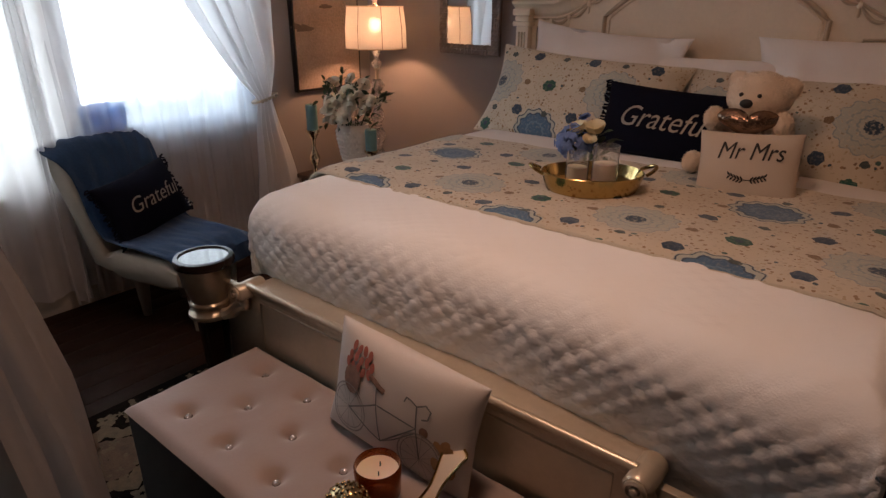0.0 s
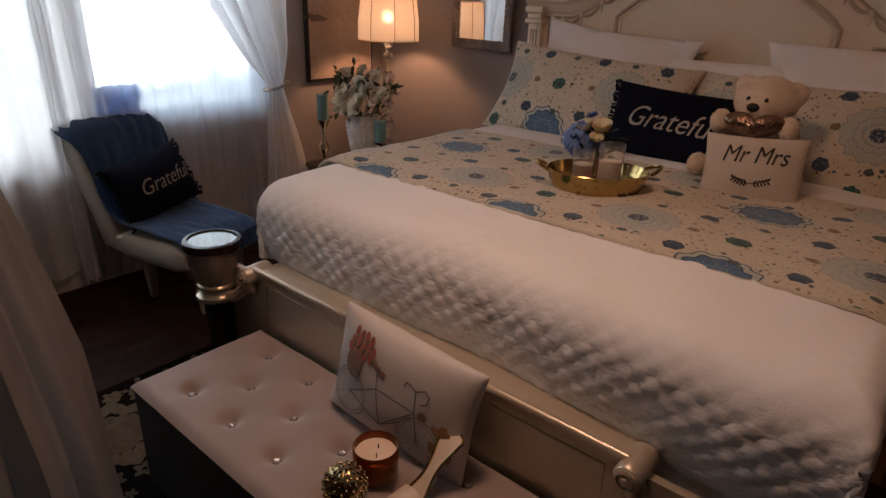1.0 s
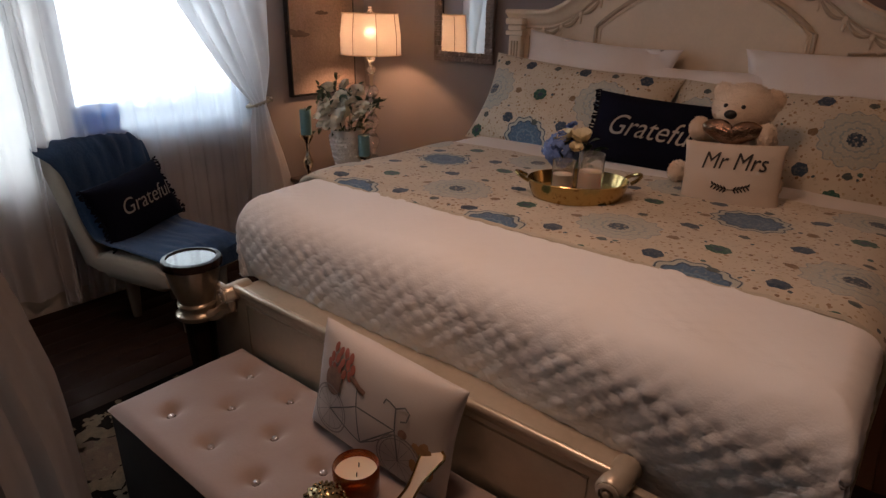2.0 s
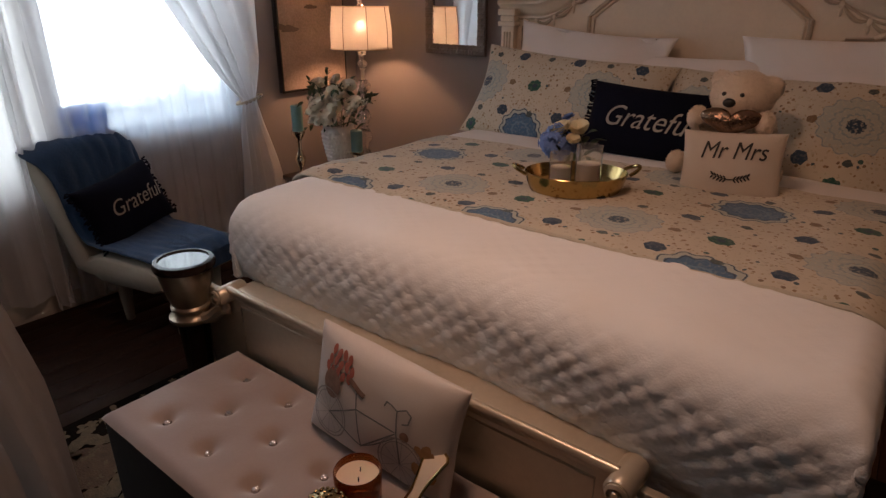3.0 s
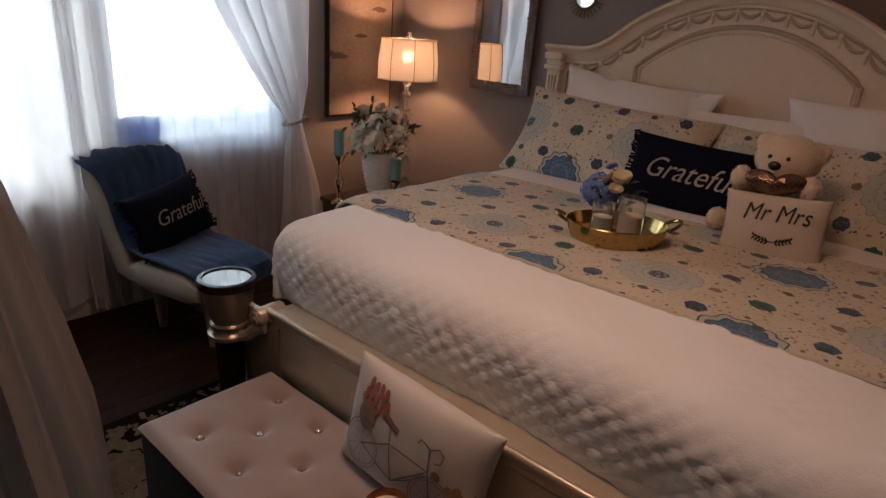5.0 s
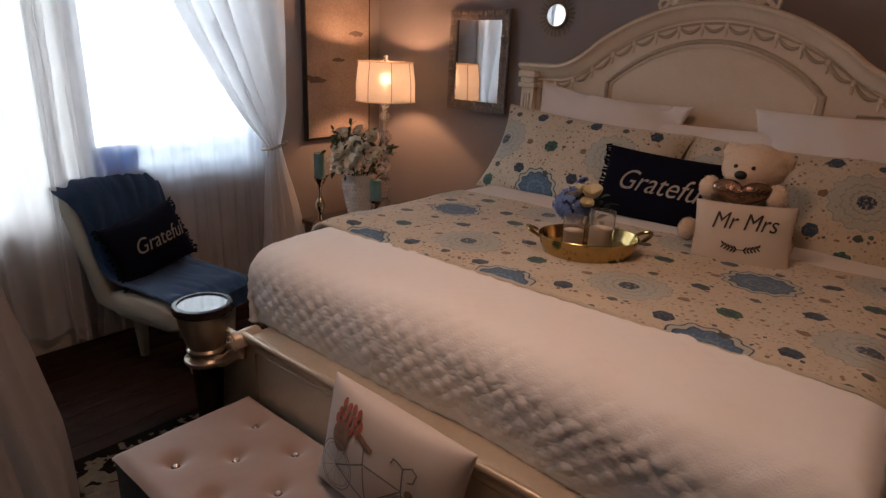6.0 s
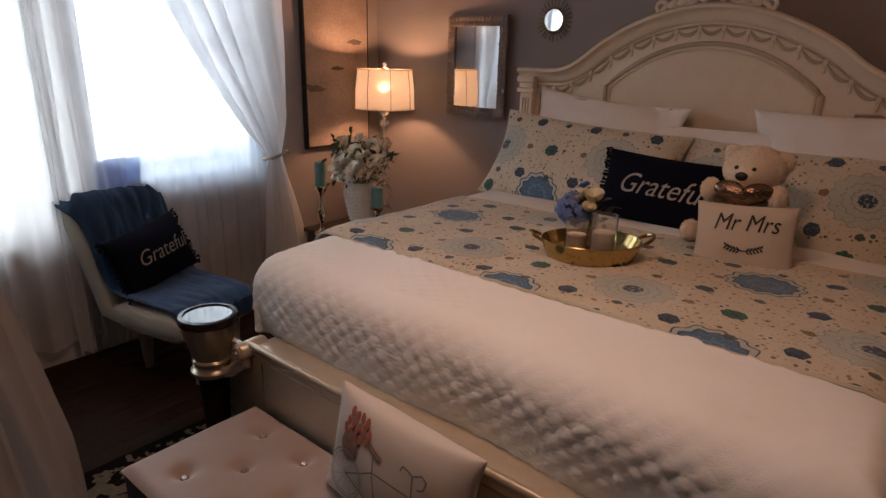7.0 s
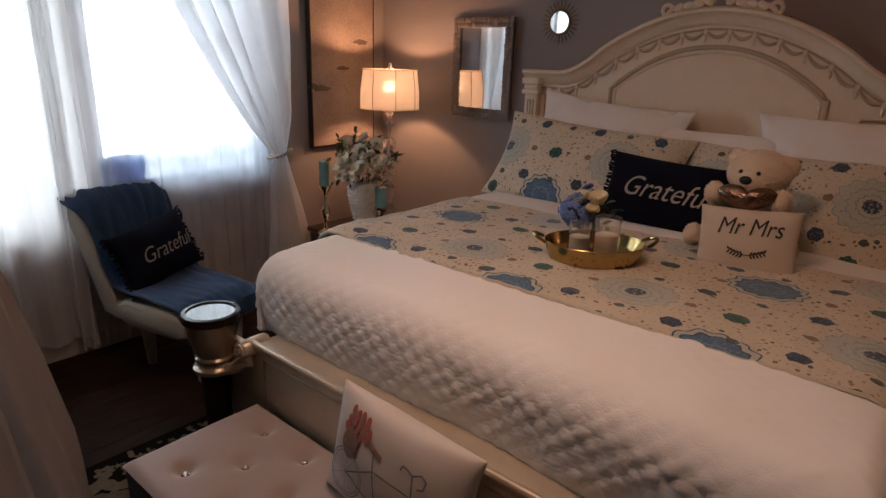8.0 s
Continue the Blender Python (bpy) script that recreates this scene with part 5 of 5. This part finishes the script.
def throw_point(u, v):
    """A throw that hangs over the top of the back and down over the seat."""
    d = LENGTHS[-1] * v
    x, z = float(np.interp(d, LENGTHS, [p[0] for p in THROW_LINE])), float(np.interp(d, LENGTHS, [p[1] for p in THROW_LINE]))
    y = -CW / 2 + 0.010 + (CW + 0.015) * u
    ridge = math.exp(-((v - 0.27) / 0.07) ** 2)
    drop = ridge * max(0.0, (0.16 - u) / 0.16) ** 1.4
    y -= 0.03 * drop
    w = 0.014 * noise.noise(Vector((u * 6, v * 9, 2))) + 0.007 * noise.noise(Vector((u * 17, v * 14, 3))) + 0.006 * math.sin(u * 22 + 3 * v)
    return (x + abs(w) * 0.7, y + 0.015 * noise.noise(Vector((v * 6, 1, u))), z + abs(w) * 0.7 - 0.03 * max(0, u - 0.88) / 0.12 - 0.045 * drop)


throw = thing("blue_throw", CHAIR, "blue fleece throw draped over the slipper chair", "throw")
part("throw_cloth", surface(46, 60, throw_point, thick=0.006), BLUE_THROW, throw)
for v in (0.0, 1.0):
    part("hem", tube([throw_point(k / 40, v) for k in range(41)], 0.005, 6), BLUE_THROW, throw, "rolled fleece hem")
for u in (0.0, 1.0):
    part("side_binding", tube([throw_point(u, k / 60) for k in range(61)], 0.0045, 6), BLUE_THROW, throw, "stitched side edge")
lumbar("navy lumbar cushion with silver Grateful script, on the slipper chair", CHAIR @ pose(-0.145, 0.0, 0.595, 0, 0, 92) @ pose(0, 0, 0, 68, 0, 0) @ pose(0, 0, 0, 0, 0, 9), w=0.45, h=0.31, seed=33, size=0.106, shift=0.02)
# ---- bench at the foot of the bed ----
SILVER = mat("faceted_silver_crystal", (0.85, 0.85, 0.86), 0.08, metal=1.0, vary=0.1, scale=200, bump=1.0, bump_scale=300)
bench = thing("tufted_bench", pose(0, 0, 0), "blush beige velvet storage bench with crystal button tufting", "bench")
BX0, BX1, BY0, BY1, BZ = -0.715, 0.62, -0.475, -0.022, 0.434
TUFTS = [(-0.56 + 0.205 * i + (0.1 if j == 1 else 0.0), -0.365 + 0.132 * j) for i in range(7) for j in range(3) if -0.56 + 0.205 * i + (0.1 if j == 1 else 0.0) < BX1 - 0.06]


def bench_top(u, v):
    x, y = BX0 + (BX1 - BX0) * u, BY0 + (BY1 - BY0) * v
    e = min(x - BX0, BX1 - x, y - BY0, BY1 - y)
    z = BZ - 0.022 * (1 - min(1, e / 0.03)) ** 2
    for tx, ty in TUFTS:
        d = math.hypot(x - tx, y - ty)
        if d < 0.1:
            z -= 0.024 * math.exp(-(d / 0.026) ** 2) + 0.011 * math.exp(-(d / 0.055) ** 2)
    return (x, y, z + 0.002 * noise.noise(Vector((x * 12, y * 12, 0))))


part("seat_pad", surface(180, 62, bench_top, thick=0.03), VELVET, bench)
# side velvet carries the bench's shade in its near-black colour
part("base", box(BX0 + 0.004, BX1 - 0.004, BY0 + 0.004, BY1 - 0.004, 0.05, BZ - 0.03, 0.008), mat("shaded_side_velvet", (0.03, 0.022, 0.017), 0.95, vary=0.25), bench, "taupe velvet sides, coloured near black for shade")
for tx, ty in TUFTS:
    part("button", ball(0.0095, scaled(tx, ty, BZ - 0.028, 1.1, 1.1, 0.8), 8, 6), SILVER, bench, "crystal button")
for x in (BX0 + 0.06, BX1 - 0.06):
    for y in (BY0 + 0.06, BY1 - 0.06):
        part("foot", lathe([(0, 0.012), (0.02, 0.012), (0.028, 0.05), (0, 0.05)], 12), DARK_TRIM, bench, m=pose(x, y, 0))

# cushion with a printed bicycle
CWD, CHT, CTH = 0.47, 0.31, 0.06
bike = thing("bicycle_cushion", lean(0.035, -0.10, 0.575, 11, 2, -4), "white canvas cushion printed with a bicycle and red tulips", "cushion")
part("cushion_cover", cushion(CWD, CHT, CTH, 71, ear=0.06), CANVAS, bike)


def print_part(name, bm, material, label=""):
    for v in bm.verts:
        v.co.z *= 0.15
    return part(name, wrap_on_cushion(bm, CWD, CHT, CTH, 71, 0.06), material, bike, label)


def ring(x, y, r, t=0.002):
    return tube([(x + r * math.cos(a), y + r * math.sin(a), 0) for a in np.linspace(0, 2 * math.pi, 40, endpoint=False)], t, 6, closed=True)


WA, WB, WR = (-0.135, -0.055), (0.11, -0.075), 0.066
for c in (WA, WB):
    bm = ring(*c, WR)
    joined(bm, ring(*c, WR * 0.86, 0.0012))
    for k in range(12):
        a = math.pi * k / 6
        joined(bm, tube([(c[0], c[1], 0), (c[0] + WR * math.cos(a), c[1] + WR * math.sin(a), 0)], 0.0006, 4))
    print_part("printed_wheel", bm, GREY_INK, "printed grey bicycle wheel")


def line(points, t):
    fine = []
    for a, b in zip(points, points[1:]):
        for k in range(8):
            fine.append((a[0] + (b[0] - a[0]) * k / 8, a[1] + (b[1] - a[1]) * k / 8, 0))
    fine.append((*points[-1], 0))
    return tube(fine, t, 6)


bm = line([WA, (-0.01, -0.088), (0.09, 0.0), (-0.035, 0.005), (-0.01, -0.088)], 0.0021)
joined(bm, line([WA, (-0.035, 0.005), (-0.042, 0.045)], 0.002))
joined(bm, line([WB, (0.09, 0.0), (0.083, 0.055)], 0.0022))
joined(bm, line([(0.045, 0.052), (0.05, 0.066), (0.064, 0.064), (0.083, 0.056), (0.106, 0.068), (0.122, 0.058), (0.118, 0.036), (0.102, 0.03)], 0.002))
joined(bm, line([(-0.01, -0.088), (0.03, -0.062), (0.09, -0.012)], 0.0015))
print_part("printed_frame", bm, GREEN_INK, "printed slate bicycle frame")
print_part("printed_saddle", line([(-0.072, 0.068), (-0.054, 0.062), (-0.036, 0.052), (-0.018, 0.046)], 0.0075), BROWN_INK, "printed brown saddle")
print_part("printed_lamp", ball(0.013, scaled(0.113, 0.0, 0, 1, 1, 0.1)), BROWN_INK, "printed brown bicycle lamp")
for k in range(14):
    print_part("printed_tulip", ball(0.0105, scaled(-0.160 + 0.021 * (k % 5) + 0.006 * (k // 5), 0.066 + 0.024 * (k // 5) - 0.004 * (k % 2), 0, 0.8, 1.35, 0.1, 0, 0, 20 - 12 * (k % 4)), 10, 6), RED_INK, "printed red tulip")
print_part("printed_basket", ball(0.04, scaled(-0.132, 0.03, 0, 0.85, 1.0, 0.05)), BROWN_INK, "printed brown basket")

OCHRE_TONE = mat("ochre_blots", (0.42, 0.25, 0.12), 0.8, vary=0.5, scale=40)
# overlapping ochre blots make an orange patch at the lower right
bm = bmesh.new()
rng = random.Random(12)
for k in range(16):
    joined(bm, ball(rng.uniform(0.010, 0.018), scaled(0.175 + rng.uniform(-0.022, 0.022), -0.035 + rng.uniform(-0.045, 0.04), 0, 0.8, 1.2, 0.08, 0, 0, rng.uniform(-40, 40)), 8, 6))
print_part("printed_foliage", bm, OCHRE_TONE, "ochre blots at the cushion's lower right")

# candle, mercury jar, shoe
candle = thing("jar_candle", pose(0.088, -0.245, BZ - 0.004), "amber glass jar candle with cream wax and two wicks", "candle")
part("jar", lathe([(0, 0), (0.046, 0), (0.054, 0.01), (0.056, 0.085), (0.053, 0.09), (0.051, 0.085), (0.05, 0.012), (0, 0.01)], 32), AMBER, candle, "amber glass jar")
part("wax", lathe([(0, 0.0105), (0.0495, 0.0125), (0.0505, 0.069), (0, 0.068)], 32), WAX, candle, "cream wax")
for dx, dy in ((-0.006, 0.014), (0.014, -0.012)):
    part("wick", tube([(dx, dy, 0.065), (dx + 0.001, dy, 0.081)], 0.0016, 5), BLACK, candle)

jar = thing("mercury_jar", pose(0.098, -0.352, BZ - 0.004), "crackled gold mercury glass globe", "ornament")
bm = ball(0.050, pose(0, 0, 0.049), 40, 26)
for v in bm.verts:
    d = (v.co - Vector((0, 0, 0.049))).normalized()
    v.co += d * 0.005 * noise.noise(d * 9)
part("globe", bm, BRONZE_GLASS, jar)
bm = bmesh.new()
for k in range(150):
    lat = math.asin(1 - 2 * (k + 0.5) / 150)
    lon = 2.39996 * k
    joined(bm, ball(0.0042, pose(0.0505 * math.cos(lat) * math.cos(lon), 0.0505 * math.cos(lat) * math.sin(lon), 0.049 + 0.0505 * math.sin(lat)), 6, 4))
tagged(part("raised_dots", bm, BRONZE_GLASS, jar), kind="stuff")
part("collar", lathe([(0, 0), (0.026, 0), (0.028, 0.004), (0.02, 0.01), (0, 0.01)], 20), GOLD, jar)

shoe = thing("high_heel_ornament", pose(0.22, -0.222, BZ - 0.004, 0, 0, -8), "cream and gold high-heel shoe ornament on the bench", "ornament")


def sole(u, v):
    y = -0.115 + 0.225 * v
    k = max(0.0, (v - 0.28) / 0.72)
    z = 0.008 + 0.122 * (3 * k * k - 2 * k ** 3)
    w = 0.034 * (1.0 - 0.55 * math.exp(-((v - 0.62) / 0.2) ** 2)) * (min(1, v / 0.12) ** 0.6) * (min(1, (1 - v) / 0.08) ** 0.5 if v > 0.92 else 1)
    return ((2 * u - 1) * max(w, 0.002), y, z)


part("sole", surface(8, 30, sole, thick=0.006), CREAM, shoe, "cream insole")
part("sole_edge", tube([sole(0, k / 24) for k in range(25)] + [sole(1, 1 - k / 24) for k in range(25)], 0.0035, 6, closed=True), GOLD, shoe, "gold edge")
part("heel", tube([(0, 0.10, 0.124), (0, 0.098, 0.06), (0, 0.103, 0.0)], 0.008, 10, taper=lambda u: 1.3 - 0.7 * u), CRYSTAL, shoe, "clear stiletto heel")
part("vamp", surface(14, 8, lambda u, v: (0.036 * math.cos(math.pi * u), -0.095 + 0.065 * v, 0.008 + 0.036 * math.sin(math.pi * u) * (0.5 + 0.5 * v)), thick=0.003), CREAM, shoe, "cream toe band")

# ---- ceiling lamp ----
# added fixture for the unseen overhead light
cl = thing("ceiling_lamp", pose(0.10, -0.10, TOP), "unseen round opal ceiling lamp, added as overhead warm light", "ceiling lamp")
part("canopy", lathe([(0, -0.001), (0.2, -0.001), (0.2, -0.03), (0.19, -0.035), (0, -0.035)], 36), CHAMPAGNE, cl)
opal = part("opal_bowl", lathe([(0.19, -0.036), (0.18, -0.06), (0.12, -0.085), (0, -0.095)], 36), glow("opal_glow", (1.0, 0.76, 0.58), 2.0), cl, "glowing opal glass bowl")

# ---- rug and floor pieces ----
rug = thing("area_rug", pose(0, 0, 0.0), "black area rug with gold and brown medallions", "rug")
RX0, RX1, RY0, RY1 = -1.375, 1.45, -1.75, 1.2
part("rug_base", box(RX0, RX1, RY0, RY1, 0.0, 0.011, 0.004), RUG_GROUND, rug)


def flat_ring(cx, cy, ro, ri, lobes, amp, z, turn=0.0):
    bm = bmesh.new()
    n = 96
    a, b = [], []
    for k in range(n):
        t = 2 * math.pi * k / n
        s = 1 + amp * math.cos(lobes * t + turn) + 0.03 * math.cos(3 * lobes * t)
        a.append(bm.verts.new((cx + ro * s * math.cos(t), cy + ro * s * math.sin(t), z)))
        b.append(bm.verts.new((cx + ri * s * math.cos(t), cy + ri * s * math.sin(t), z)))
    for k in range(n):
        j = (k + 1) % n
        bm.faces.new((a[k], a[j], b[j], b[k]))
    return bm


for cx, cy in ((-1.07, -0.44), (-1.07, -1.1), (-1.07, 0.22)):
    part("medallion", flat_ring(cx, cy, 0.19, 0.125, 9, 0.10, 0.0135), RUG_GOLD, rug, "gold scalloped medallion")
    part("medallion", flat_ring(cx, cy, 0.118, 0.002, 6, 0.06, 0.0135), RUG_BROWN, rug, "brown medallion centre")
    bm = bmesh.new()
    for k in range(16):
        t = 2 * math.pi * k / 16
        joined(bm, flat_ring(cx + 0.245 * math.cos(t), cy + 0.245 * math.sin(t), 0.032, 0.008, 5, 0.25, 0.0135, k))
    part("flower_ring", bm, RUG_GOLD, rug)
bm = bmesh.new()
rng = random.Random(4)
for k in range(420):
    y = rng.uniform(RY0 + 0.05, 1.12)
    x = rng.choice((RX0 + 0.075 + rng.uniform(-0.035, 0.035), rng.uniform(-1.27, -0.72)))
    joined(bm, flat_ring(x, y, rng.uniform(0.006, 0.021), 0.001, rng.choice((2, 3, 5)), rng.uniform(0.25, 0.5), 0.0135 + 0.00004 * (k % 20), rng.uniform(0, 6)))
tagged(part("border_pattern", bm, RUG_GOLD, rug), kind="stuff")

plank = None
W = 0.117
for i in range(40):
    x = WEST + 0.002 + W * (i + 0.5)
    if x + W / 2 > EAST:
        break
    for j in range(3):
        y = SOUTH + 0.76 + 1.49 * j
        if plank is None:
            bm = box(-W / 2 + 0.001, W / 2 - 0.001, -0.744, 0.744, -0.012, 0.0, 0.0015)
            plank = part("plank", bm, WOOD_DARK, floor, m=pose(x, y, 0))
        else:
            p = new("plank", plank.data)
            p.matrix_basis, p.parent = pose(x, y, 0), floor
